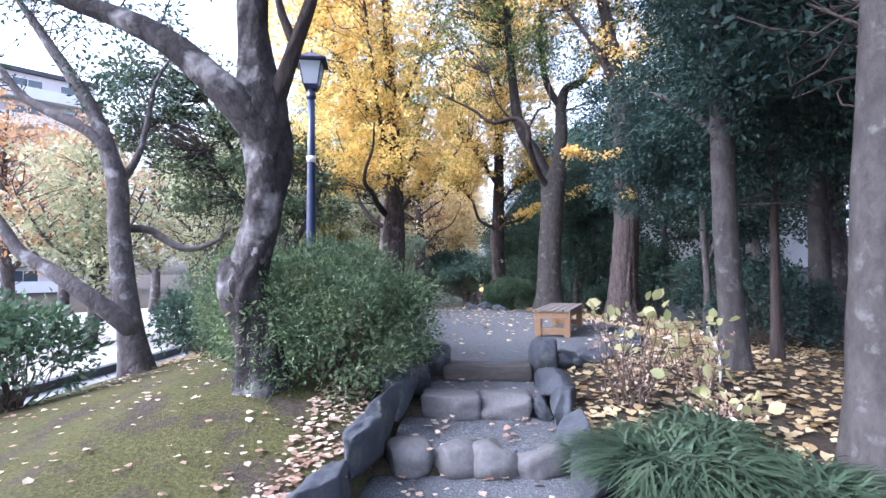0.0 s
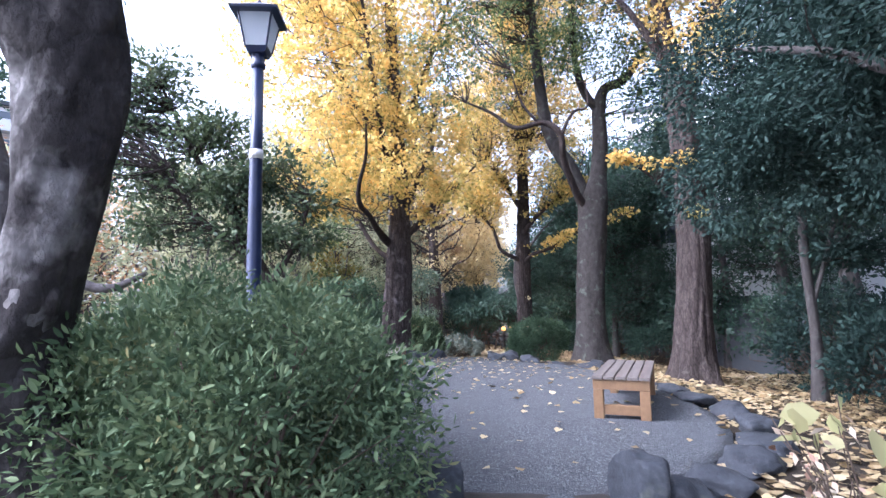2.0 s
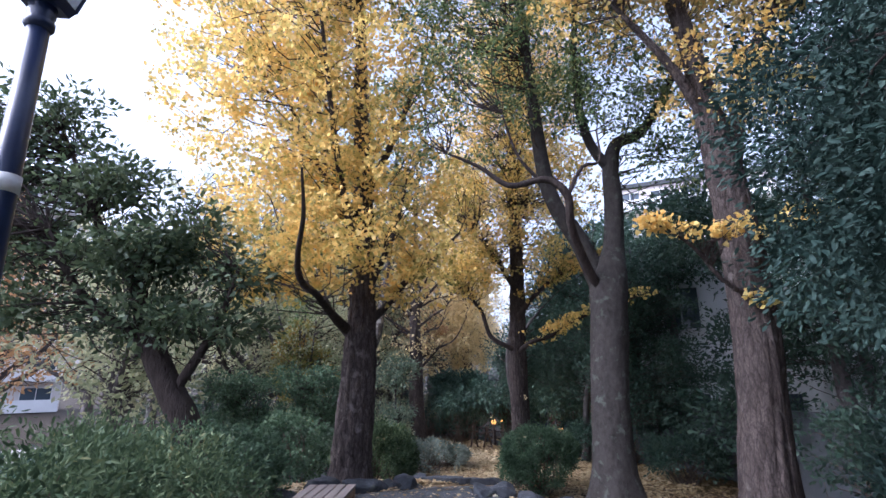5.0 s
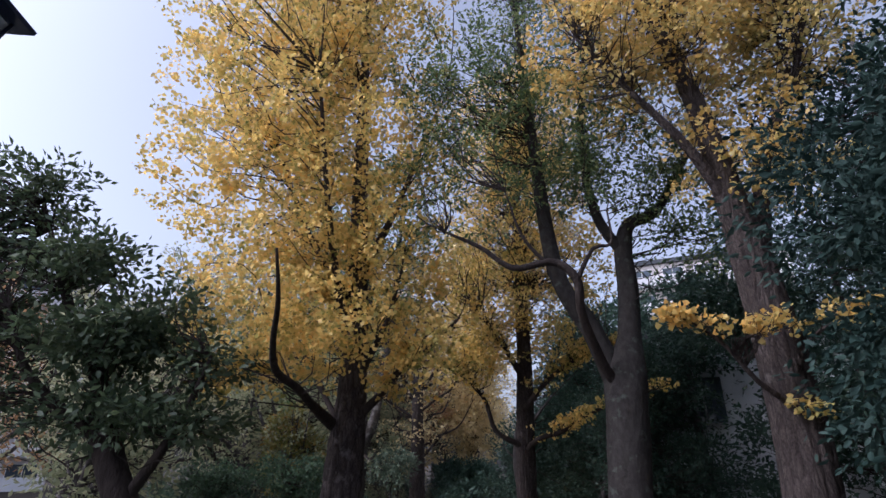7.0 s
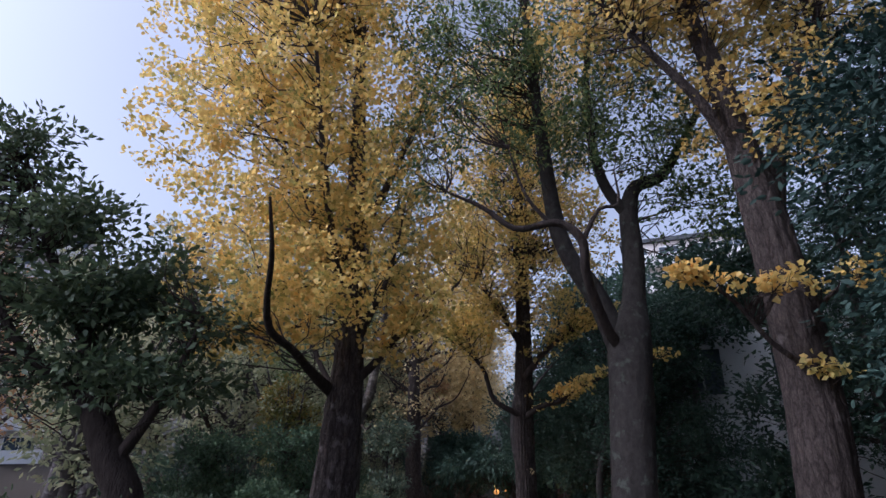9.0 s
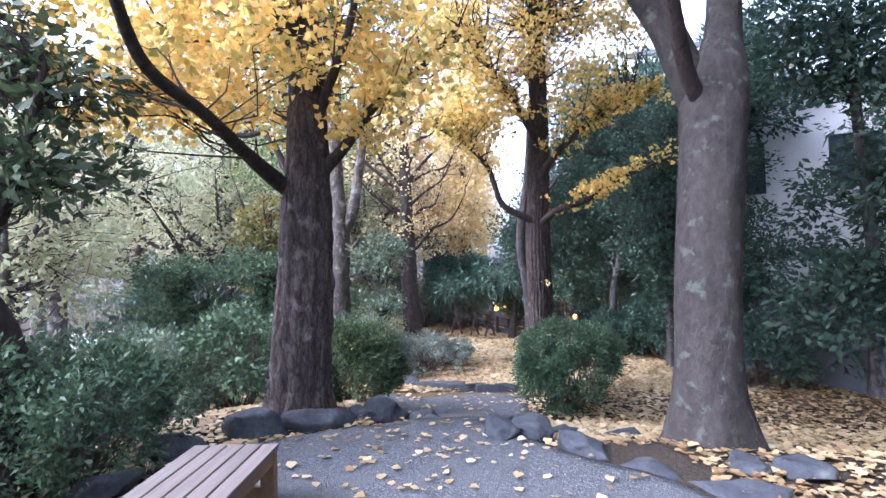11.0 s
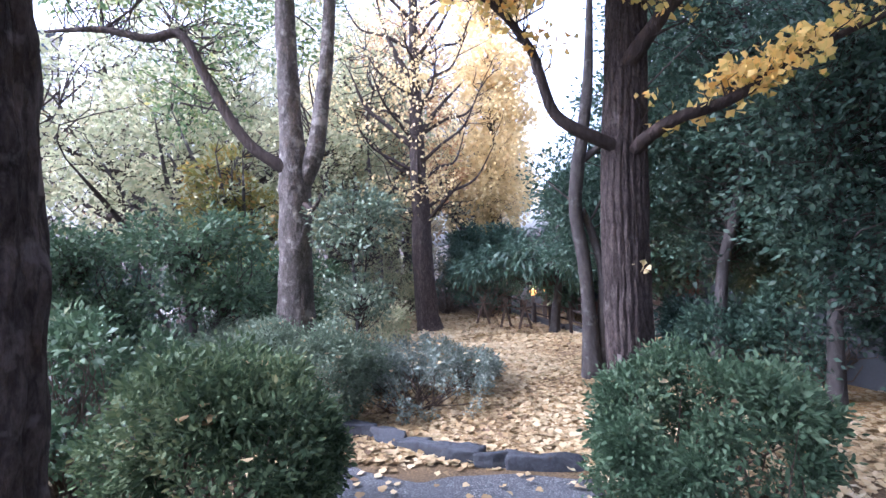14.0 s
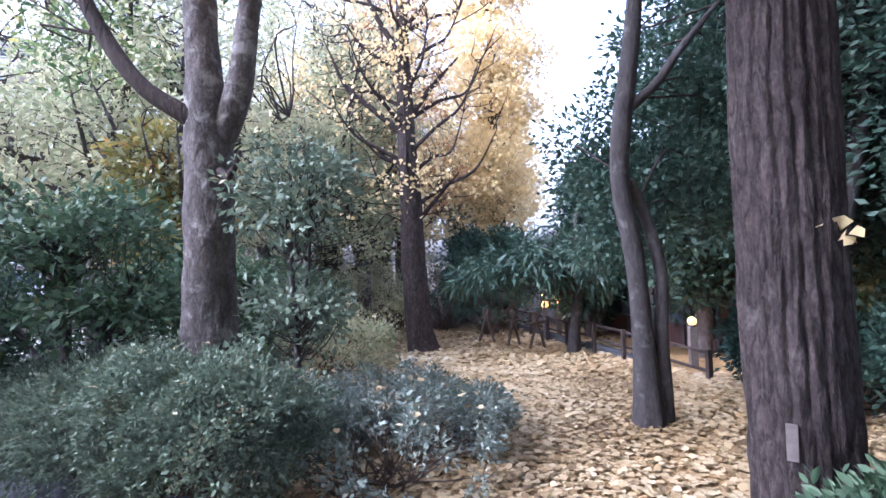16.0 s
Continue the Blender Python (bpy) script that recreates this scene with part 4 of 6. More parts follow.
# second ginkgo past the lower path
tree("ginkgo_tree", (1.58, 15.25, -0.5), "tall straight ginkgo with deeply furrowed grey-brown trunk", M_GINKGO_BARK,
     [[(1.61, 15.25, -0.6, 0.238), (1.59, 15.25, 0.2, 0.200), (1.57, 15.25, 1.0, 0.189), (1.57, 15.25, 2.0, 0.178), (1.60, 15.25, 3.0, 0.166), (1.63, 15.25, 4.0, 0.145), (1.63, 15.25, 6.5, 0.102), (1.63, 15.3, 9, 0.068), (1.63, 15.3, 12, 0.017)],
      [(1.45, 15.15, 2.2, 0.06), (1.11, 15.1, 2.36, 0.05), (0.96, 15.1, 2.51, 0.045), (0.87, 15.1, 2.8, 0.04), (0.78, 15.1, 3.05, 0.035), (0.45, 15.0, 3.4, 0.025), (-0.2, 15.0, 3.8, 0.012)],
      [(1.62, 15.1, 2.15, 0.06), (1.85, 14.9, 2.32, 0.05), (2.2, 14.8, 2.42, 0.042), (2.49, 14.75, 2.57, 0.035), (2.75, 14.7, 2.74, 0.028), (3.4, 14.65, 3.0, 0.02), (4.2, 14.6, 3.25, 0.008)],
      [(1.62, 15.1, 2.9, 0.075), (1.96, 15.0, 3.32, 0.05), (2.46, 15.0, 3.72, 0.04), (3.0, 15.0, 4.05, 0.02)], [(1.5, 15.1, 3.6, 0.06), (1.08, 15.0, 4.3, 0.04), (0.7, 15.0, 4.8, 0.02)]],
     blobs=[((1.6, 15.2, 6.0), (2.0, 1.8, 2.2)), ((1.6, 15.2, 9.0), (1.8, 1.7, 2.4)), ((2.5, 14.9, 3.95), (0.6, 0.4, 0.3)), ((0.7, 15.0, 4.2), (0.6, 0.5, 0.6)), ((0.2, 15.0, 3.9), (1.2, 0.6, 0.55))],
     dark_from=1, sprays=[([(1.75, 14.95, 2.34), (2.2, 14.8, 2.5), (2.49, 14.75, 2.64), (2.75, 14.7, 2.80), (3.4, 14.65, 3.05), (4.2, 14.6, 3.3)], 120, 0.10), ([(2.0, 15.0, 3.4), (2.46, 15.0, 3.75), (3.0, 15.0, 4.05), (3.4, 15, 4.2)], 190, 0.15), ([(0.95, 15.1, 3.0), (0.45, 15.0, 3.5), (-0.2, 15.0, 3.85)], 60, 0.08)],
     clumps=1100, per=34, clump_size=0.22, flare=0.25, seed=4, shell=0.5, ridge_count=20, **dict(GINK, ridges=0.13, segs=150, leaf_size=0.066))
# leaning ginkgo on the right of the terrace
tree("ginkgo_tree", (3.62, 9.90, -0.18), "leaning ginkgo with orange-gold leaves and grey-brown trunk", M_GINKGO_BARK,
     [[(3.62, 9.90, -0.28, 0.33), (3.66, 9.90, 0.62, 0.275), (3.74, 9.90, 1.52, 0.255), (3.77, 9.90, 2.32, 0.24), (3.74, 9.90, 3.32, 0.22), (3.68, 9.90, 4.12, 0.20), (3.60, 9.90, 4.92, 0.16), (3.45, 9.90, 6.12, 0.12), (3.05, 9.90, 7.92, 0.06), (2.70, 9.90, 9.72, 0.02)],
      [(3.74, 9.90, 3.82, 0.13), (3.96, 9.90, 4.72, 0.10), (4.25, 9.90, 5.62, 0.075), (4.76, 9.90, 6.52, 0.05), (5.20, 9.90, 7.72, 0.02)],
      [(3.60, 9.70, 2.42, 0.03), (3.30, 9.60, 2.62, 0.024), (3.07, 9.55, 2.92, 0.02), (2.80, 9.45, 3.10, 0.013), (2.55, 9.4, 3.22, 0.008)],
      [(3.75, 9.70, 2.7, 0.03), (3.8, 9.5, 2.95, 0.022), (4.0, 9.4, 3.12, 0.016), (4.4, 9.35, 3.25, 0.008)],
      [(3.65, 9.90, 4.52, 0.08), (3.20, 9.80, 5.42, 0.06), (2.60, 9.80, 6.32, 0.035), (2.00, 9.80, 7.22, 0.015)]],
     **dict(GINK, leaf=M_ORANGE, leaf_size=0.06), blobs=[((2.70, 9.90, 7.12), (1.4, 1.2, 1.2)), ((4.50, 10.00, 7.52), (1.5, 1.3, 1.4)), ((3.20, 9.90, 8.92), (1.9, 1.4, 1.3)), ((3.90, 9.80, 5.32), (0.9, 0.7, 0.8))],
     sprays=[([(2.45, 9.4, 3.22), (2.8, 9.4, 3.14), (3.3, 9.35, 3.1), (3.8, 9.35, 3.16), (4.3, 9.35, 3.26), (4.8, 9.35, 3.36)], 110, 0.085), ([(3.62, 9.6, 2.42), (3.75, 9.5, 2.35), (3.9, 9.5, 2.3)], 12, 0.05)],
     clumps=850, per=32, clump_size=0.19, flare=0.32, seed=5, shell=0.5)
# pale camphor
tree("camphor_tree", (2.45, 11.5, -0.12), "camphor tree with mottled pale bark and forked stems", M_PALE_BARK,
     [[(2.44, 11.5, -0.25, 0.36), (2.45, 11.5, 0.5, 0.285), (2.48, 11.5, 1.4, 0.265), (2.55, 11.5, 2.3, 0.265), (2.60, 11.5, 2.95, 0.27), (2.74, 11.6, 3.5, 0.17), (2.85, 11.7, 4.2, 0.15), (2.86, 11.7, 4.9, 0.13), (3.0, 11.7, 5.3, 0.10), (3.4, 11.7, 5.5, 0.08), (3.75, 11.7, 6.0, 0.06), (4.25, 11.7, 6.9, 0.04), (4.6, 11.7, 8.0, 0.015)],
      [(2.52, 11.55, 2.8, 0.17), (2.24, 11.6, 3.6, 0.15), (1.9, 11.6, 4.2, 0.13), (1.73, 11.6, 4.9, 0.115), (1.6, 11.6, 6.5, 0.09), (1.5, 11.6, 8.2, 0.07), (1.4, 11.6, 10.0, 0.05), (1.25, 11.6, 12.5, 0.02)],
      [(2.86, 11.7, 4.8, 0.09), (2.5, 11.7, 5.5, 0.075), (2.4, 11.7, 6.9, 0.06), (2.62, 11.7, 8.7, 0.04), (2.9, 11.7, 11, 0.015)],
      [(2.3, 11.3, 3.0, 0.07), (1.95, 10.8, 3.6, 0.06), (1.88, 10.6, 4.02, 0.058), (1.59, 10.6, 4.26, 0.05), (1.08, 10.6, 4.18, 0.04), (0.67, 10.6, 4.47, 0.03), (0.2, 10.6, 4.7, 0.015)],
      [(1.88, 10.6, 4.0, 0.035), (2.12, 10.6, 4.44, 0.025), (2.37, 10.6, 4.52, 0.02), (2.36, 10.6, 5.0, 0.01)], [(1.5, 10.6, 4.25, 0.03), (1.2, 10.5, 4.6, 0.02), (1.0, 10.4, 5.2, 0.01)]],
     leaf=M_CAMPHOR, shape=OVAL, leaf_size=0.082, blobs=[((1.5, 11.2, 7.4), (1.6, 1.3, 2.0)), ((0.35, 10.8, 5.6), (1.2, 0.8, 1.0)), ((0.2, 10.9, 7.4), (1.2, 0.9, 1.2)), ((3.2, 11.4, 7.3), (1.6, 1.2, 1.3)), ((2.6, 11.2, 6.2), (1.2, 0.8, 0.8)), ((2.0, 11.5, 10.5), (1.8, 1.5, 2.0)), ((3.7, 11.5, 6.0), (0.9, 0.8, 0.8)), ((3.2, 11.3, 5.5), (0.8, 0.6, 0.6)), ((4.2, 11.5, 5.0), (0.7, 0.6, 0.6)), ((1.9, 11.2, 5.7), (0.9, 0.7, 0.6)), ((3.5, 11.4, 4.9), (0.7, 0.6, 0.6))],
     dark_from=3, twig_share=0.3, clumps=1250, per=24, clump_size=0.18, flare=0.30, segs=64, seed=6, shell=0.55)
# crooked tree by the steps
# The last three leaf blobs are out of view, added to shade the steps.
crooked = tree("crooked_tree", (-1.4, 3.35, -0.03), "crooked grey tree with burls and heavy spreading limbs", M_CROOKED_BARK,
     [[(-1.33, 3.46, -0.2, 0.21), (-1.37, 3.42, 0.38, 0.165), (-1.44, 3.36, 0.74, 0.185), (-1.36, 3.35, 1.05, 0.15), (-1.28, 3.35, 1.5, 0.155), (-1.25, 3.35, 1.87, 0.185), (-1.28, 3.35, 2.2, 0.195), (-1.34, 3.35, 2.65, 0.13), (-1.38, 3.35, 3.12, 0.115), (-1.36, 3.35, 3.8, 0.09), (-1.5, 3.4, 5.0, 0.05), (-1.6, 3.5, 6, 0.02)],
      [(-1.27, 3.3, 2.0, 0.15), (-1.52, 3.2, 2.3, 0.13), (-1.79, 3.2, 2.55, 0.112), (-2.11, 3.2, 2.78, 0.098), (-2.47, 3.2, 2.95, 0.08), (-2.9, 3.2, 3.12, 0.07), (-3.6, 3.2, 3.5, 0.05), (-4.4, 3.2, 4.1, 0.02)],
      [(-1.25, 3.33, 2.1, 0.085), (-1.10, 3.3, 2.45, 0.07), (-0.99, 3.3, 2.78, 0.055), (-0.88, 3.3, 3.1, 0.045), (-0.75, 3.3, 3.7, 0.03), (-0.6, 3.3, 4.5, 0.015)],
      [(-1.02, 3.3, 2.72, 0.04), (-1.12, 3.25, 3.0, 0.03), (-1.15, 3.2, 3.3, 0.02)]],
     leaf=M_EVERGREEN, shape=OVAL, leaf_size=0.065, blobs=[((-2.2, 3.3, 3.5), (0.5, 0.4, 0.25)), ((-1.6, 3.4, 5.2), (2.0, 1.3, 1.0)), ((-3.4, 3.4, 4.4), (1.1, 0.9, 0.6)), ((-0.7, 3.5, 4.5), (0.9, 0.7, 0.6)), ((-0.3, 2.4, 5.2), (1.6, 1.4, 0.7)), ((-2.2, 1.6, 5.2), (1.7, 1.3, 0.8)), ((0.6, 1.0, 5.6), (1.5, 1.2, 0.7))], clumps=420, per=36, clump_size=0.22, flare=0.22, segs=72, seed=8, lumps=0.19, dark_from=2)
for bx, by, bz, br, sd in ((-0.09, -0.05, 0.86, 0.13, 1), (0.07, -0.05, 1.10, 0.10, 2), (0.13, -0.03, 1.80, 0.10, 4)):
    burl = link("burl", rock_mesh((br * 1.9, br * 1.5, br * 2.4), 900 + sd, 3, 0.18, 0.0, 0), M_CROOKED_BARK, crooked)
    burl.matrix_basis = pose(bx, by, bz)
tree("leaning_tree", (-4.25, 6.5, -0.6), "slender grey evergreen tree with long bare leaning limbs", M_DARK_BARK,
     [[(-4.22, 6.5, -0.75, 0.22), (-4.36, 6.5, 0.15, 0.165), (-4.49, 6.5, 0.95, 0.15), (-4.55, 6.5, 1.59, 0.14), (-4.57, 6.5, 2.16, 0.135), (-4.71, 6.5, 2.65, 0.12), (-4.92, 6.5, 3.19, 0.105), (-5.25, 6.5, 3.73, 0.09), (-5.55, 6.5, 4.15, 0.075), (-5.85, 6.5, 4.58, 0.06), (-6.3, 6.5, 5.2, 0.03)],
      [(-4.7, 6.45, 2.68, 0.08), (-4.99, 6.4, 2.96, 0.075), (-5.49, 6.4, 3.21, 0.065), (-5.91, 6.4, 3.46, 0.055), (-6.25, 6.4, 3.88, 0.045), (-6.7, 6.4, 4.5, 0.02)],
      [(-4.58, 6.55, 2.15, 0.06), (-4.34, 6.6, 2.63, 0.05), (-4.21, 6.6, 3.12, 0.04), (-4.11, 6.6, 3.66, 0.03), (-3.85, 6.6, 4.1, 0.012)],
      [(-4.35, 6.4, 0.2, 0.14), (-4.8, 6.2, 0.64, 0.115), (-5.28, 6.2, 0.96, 0.10), (-5.68, 6.2, 1.19, 0.09), (-6.01, 6.2, 1.62, 0.075), (-6.5, 6.2, 2.3, 0.05)],
      [(-4.55, 6.6, 1.55, 0.06), (-4.28, 6.8, 1.55, 0.06), (-3.9, 6.8, 1.32, 0.055), (-3.56, 6.8, 1.27, 0.045), (-3.2, 6.8, 1.42, 0.025)]],
     leaf=M_EVERGREEN, shape=OVAL, leaf_size=0.085, blobs=[((-5.0, 6.6, 3.7), (0.5, 0.5, 0.5)), ((-4.1, 6.6, 3.7), (0.5, 0.4, 0.4)), ((-6.1, 6.6, 5.0), (1.1, 0.7, 0.6)), ((-4.6, 6.7, 4.8), (0.8, 0.6, 0.5)), ((-6.6, 6.4, 3.9), (0.6, 0.5, 0.4))],
     clumps=90, per=34, clump_size=0.22, flare=0.4, segs=40, seed=9)
# broad evergreen behind the lamp
tree("evergreen_tree", (-3.2, 10.7, -0.15), "broad dark evergreen tree behind the lamp post", M_LIMB,
     [[(-3.05, 10.7, -0.3, 0.24), (-3.2, 10.65, 0.9, 0.2), (-3.5, 10.6, 1.5, 0.175), (-3.83, 10.6, 2.1, 0.15), (-4.1, 10.6, 2.8, 0.10), (-4.7, 10.6, 3.6, 0.06), (-5.5, 10.5, 5.2, 0.02)],
      [(-3.4, 10.6, 1.4, 0.07), (-2.9, 10.5, 2.2, 0.05), (-2.6, 10.4, 3.0, 0.02)], [(-3.8, 10.6, 2.0, 0.06), (-4.6, 10.2, 2.7, 0.05), (-5.0, 10.0, 3.5, 0.02)]],
     leaf=M_OAK, shape=OVAL, leaf_size=0.12, blobs=[((-3.55, 10.5, 3.4), (0.75, 0.8, 0.55)), ((-4.5, 10.4, 4.25), (0.7, 0.8, 0.55)), ((-4.35, 10.4, 3.2), (0.8, 0.8, 0.45)), ((-5.5, 10.4, 5.3), (0.7, 0.7, 0.6)), ((-5.9, 10.4, 4.4), (0.85, 0.7, 0.5)), ((-5.4, 10.3, 3.4), (0.9, 0.8, 0.5)),
            ((-6.8, 10.3, 5.2), (0.7, 0.7, 0.6)), ((-6.9, 10.3, 4.0), (0.7, 0.7, 0.6)), ((-2.85, 10.6, 3.05), (0.55, 0.6, 0.4)), ((-3.7, 10.4, 2.4), (1.1, 0.8, 0.4)), ((-2.7, 10.5, 2.2), (0.5, 0.5, 0.4)), ((-5.2, 10.2, 2.5), (0.7, 0.6, 0.35))],
     clumps=560, per=30, clump_size=0.25, seed=10, shell=0.6)
# dark evergreens on the right of the steps
# The blob at (2.7, 3.6) and the last two are unseen, added for shade.
tree("evergreen_tree", (2.98, 4.5, -0.1), "dark evergreen with a grey trunk and drooping blue-green sprays", M_SLIM_BARK,
     [[(3.0, 4.5, -0.25, 0.17), (2.98, 4.5, 0.42, 0.125), (2.95, 4.5, 1.2, 0.115), (2.94, 4.5, 2.2, 0.105), (2.98, 4.6, 3.4, 0.09), (3.2, 4.9, 5, 0.06), (3.3, 5.2, 6.5, 0.02)],
      [(2.95, 4.5, 2.2, 0.05), (2.9, 5.3, 2.8, 0.04), (2.8, 6.2, 3.3, 0.02)], [(2.96, 4.5, 2.6, 0.05), (3.8, 5.2, 3.1, 0.04), (4.5, 6.2, 3.6, 0.02)]],
     leaf=M_BLUEGREEN, shape=BLADE, leaf_size=0.056, droop=0.3, blobs=[((3.1, 6.9, 2.3), (0.85, 0.8, 0.7)), ((3.0, 4.1, 2.65), (0.75, 0.45, 0.55)), ((4.0, 4.4, 2.6), (0.9, 0.7, 0.7)), ((4.9, 4.6, 3.0), (1.0, 0.9, 0.9)), ((4.2, 6.0, 4.2), (1.4, 1.4, 1.6)), ((3.9, 6.0, 2.7), (1.4, 1.5, 1.0)), ((2.7, 3.6, 4.5), (1.3, 1.1, 0.8)), ((3.5, 3.2, 3.9), (1.1, 1.0, 0.7)), ((3.1, 6.9, 3.2), (0.95, 0.8, 1.0)), ((3.2, 4.6, 3.6), (1.2, 0.9, 1.3)), ((4.1, 4.8, 6.2), (1.4, 1.4, 1.1)), ((2.3, 4.6, 6.6), (1.5, 1.3, 0.8)), ((2.4, 2.6, 6.0), (1.5, 1.3, 0.8))],
     clumps=1700, per=115, clump_size=0.26, seed=11, shell=0.42, twig_share=0.02)
tree("slim_dark_tree", (4.45, 6.2, -0.33), "thin dark tree trunk under the evergreens", M_LIMB,
     [[(4.45, 6.2, -0.5, 0.09), (4.46, 6.2, 0.7, 0.058), (4.48, 6.2, 1.9, 0.055), (4.5, 6.2, 3.2, 0.045), (4.6, 6.3, 5, 0.03)]],
     leaf=M_BLUEGREEN, shape=OVAL, leaf_size=0.10, blobs=[((5.2, 6.6, 3.6), (1.4, 1.4, 1.5)), ((5.0, 5.6, 5.2), (1.8, 1.6, 1.2))], clumps=260, per=34, clump_size=0.27, seed=12)
# Last three leaf blobs: high canopy added to keep sky light off the ground.
tree("slim_tree", (6.5, 8.3, -0.4), "grey tree trunk standing before the concrete wall", M_SLIM_BARK,
     [[(6.49, 8.3, -0.6, 0.21), (6.5, 8.3, 1.1, 0.16), (6.5, 8.3, 2.6, 0.14), (6.5, 8.4, 5, 0.07)]],
     leaf=M_BLUEGREEN, shape=OVAL, leaf_size=0.11, blobs=[((6.4, 8.2, 4.4), (1.9, 1.8, 1.8)), ((5.8, 7.6, 6.0), (1.5, 1.7, 0.8)), ((5.9, 10.6, 6.2), (1.5, 1.6, 0.8)), ((5.3, 5.6, 6.6), (1.5, 1.4, 0.8))], clumps=520, per=32, clump_size=0.3, seed=13)
tree("slim_tree", (4.9, 9.0, -0.3), "slender grey tree trunk in the shade before the wall", M_SLIM_BARK,
     [[(4.9, 9.0, -0.45, 0.10), (4.92, 9.0, 0.6, 0.065), (4.88, 9.0, 1.7, 0.06), (4.95, 9.0, 3.0, 0.05), (5.1, 9.0, 4.6, 0.02)], [(4.91, 9.0, 0.9, 0.035), (5.1, 8.9, 1.6, 0.03), (5.35, 8.8, 2.6, 0.02)]],
     leaf=M_BLUEGREEN, shape=BLADE, leaf_size=0.09, blobs=[((5.1, 8.7, 2.9), (1.0, 0.8, 0.8)), ((5.3, 8.6, 4.2), (1.1, 0.9, 0.8)), ((5.5, 8.8, 1.7), (0.6, 0.6, 0.4))], clumps=240, per=50, clump_size=0.24, seed=44, twig_share=0.1)
# The last three leaf blobs stay outside the view, added to darken the right.
tree("edge_tree", (2.62, 2.3, -0.35), "grey-brown tree trunk rising out of fallen leaves", M_SLIM_BARK,
     [[(2.60, 2.3, -0.5, 0.19), (2.64, 2.3, 0.5, 0.15), (2.69, 2.3, 1.3, 0.14), (2.75, 2.3, 2.2, 0.12), (2.8, 2.3, 3.6, 0.08), (2.8, 2.4, 5.5, 0.02)]],
     leaf=M_BLUEGREEN, shape=OVAL, leaf_size=0.10, blobs=[((3.0, 3.1, 3.0), (1.0, 0.8, 0.9)), ((2.9, 2.4, 4.4), (1.5, 1.4, 1.0)), ((4.3, 2.2, 3.4), (1.1, 1.0, 0.9)), ((3.6, 0.8, 4.0), (1.4, 1.2, 0.9)), ((5.2, 1.2, 3.6), (1.3, 1.3, 1.2))], clumps=420, per=36, clump_size=0.24, seed=14)
# forked tree past the hedge
tree("forked_tree", (-2.2, 17.5, -0.6), "tall forked tree with flaking pale and dark bark", M_FLAKE_BARK,
     [[(-2.25, 17.5, -0.8, 0.34), (-2.24, 17.5, 0.5, 0.245), (-2.22, 17.5, 1.3, 0.225), (-2.2, 17.5, 1.9, 0.215), (-2.2, 17.5, 2.4, 0.215), (-2.23, 17.5, 3.1, 0.15), (-2.25, 17.5, 3.8, 0.14), (-2.26, 17.5, 4.7, 0.13), (-2.2, 17.5, 6, 0.11), (-2.2, 17.5, 9, 0.05), (-2.1, 17.5, 11, 0.02)],
      [(-2.15, 17.5, 2.2, 0.14), (-1.9, 17.5, 2.72, 0.12), (-1.78, 17.5, 3.44, 0.10), (-1.69, 17.5, 4.1, 0.09), (-1.6, 17.5, 5.2, 0.075), (-1.4, 17.5, 8, 0.03)],
      [(-2.24, 17.4, 2.45, 0.09), (-2.66, 17.3, 2.75, 0.075), (-3.0, 17.3, 3.19, 0.07), (-3.31, 17.3, 3.76, 0.065), (-3.63, 17.3, 4.32, 0.06), (-4.1, 17.3, 4.3, 0.055), (-4.76, 17.3, 4.47, 0.045), (-5.6, 17.3, 4.5, 0.02)],
      [(-2.05, 17.4, 2.0, 0.04), (-1.85, 17.2, 1.9, 0.03), (-1.7, 17.1, 2.1, 0.02)]],
     leaf=M_CAMPHOR, shape=OVAL, leaf_size=0.10, blobs=[((-2.2, 17.5, 8.0), (2.2, 2.0, 2.2)), ((-4.3, 17.3, 5.4), (1.5, 1.0, 0.8)), ((-3.5, 17.5, 7.2), (1.6, 1.5, 1.3)), ((-1.5, 17.6, 5.6), (0.9, 0.9, 1.0)), ((-3.0, 18.4, 4.9), (1.3, 0.9, 0.9)), ((-4.2, 18.3, 3.8), (0.9, 0.8, 0.6))], dark_from=2, twig_share=0.35, clumps=560, per=36, clump_size=0.32, segs=48, seed=15, flare=0.25)
# half-bare ginkgo at the end of the leaf carpet
bare = [[(-1.3, 24.9, -1.15, 0.40), (-1.42, 24.9, -0.5, 0.31), (-1.50, 24.9, 0.8, 0.28), (-1.51, 24.9, 2.3, 0.25), (-1.57, 24.9, 4.2, 0.20), (-1.58, 24.9, 6.5, 0.14), (-1.55, 24.9, 9, 0.08), (-1.5, 24.9, 11, 0.02)],
        [(-1.55, 24.9, 4.0, 0.09), (-2.37, 24.9, 4.75, 0.07), (-2.97, 24.9, 5.3, 0.05), (-3.4, 24.9, 6.3, 0.02)], [(-1.59, 24.9, 4.3, 0.09), (-0.99, 24.9, 5.1, 0.06), (-0.3, 24.9, 5.8, 0.02)],
        [(-1.45, 24.8, 1.9, 0.06), (-0.91, 24.7, 2.5, 0.045), (-0.35, 24.7, 3.1, 0.015)], [(-1.6, 24.8, 5.9, 0.08), (-2.25, 24.7, 7.08, 0.05), (-2.6, 24.7, 8.4, 0.02)], [(-1.58, 24.9, 3.4, 0.07), (-2.2, 24.9, 3.6, 0.04), (-2.8, 24.9, 4.3, 0.015)],
        [(-1.56, 24.9, 6.5, 0.07), (-0.8, 24.8, 7.4, 0.04), (-0.2, 24.8, 8.6, 0.015)]]
r3 = np.random.default_rng(77)
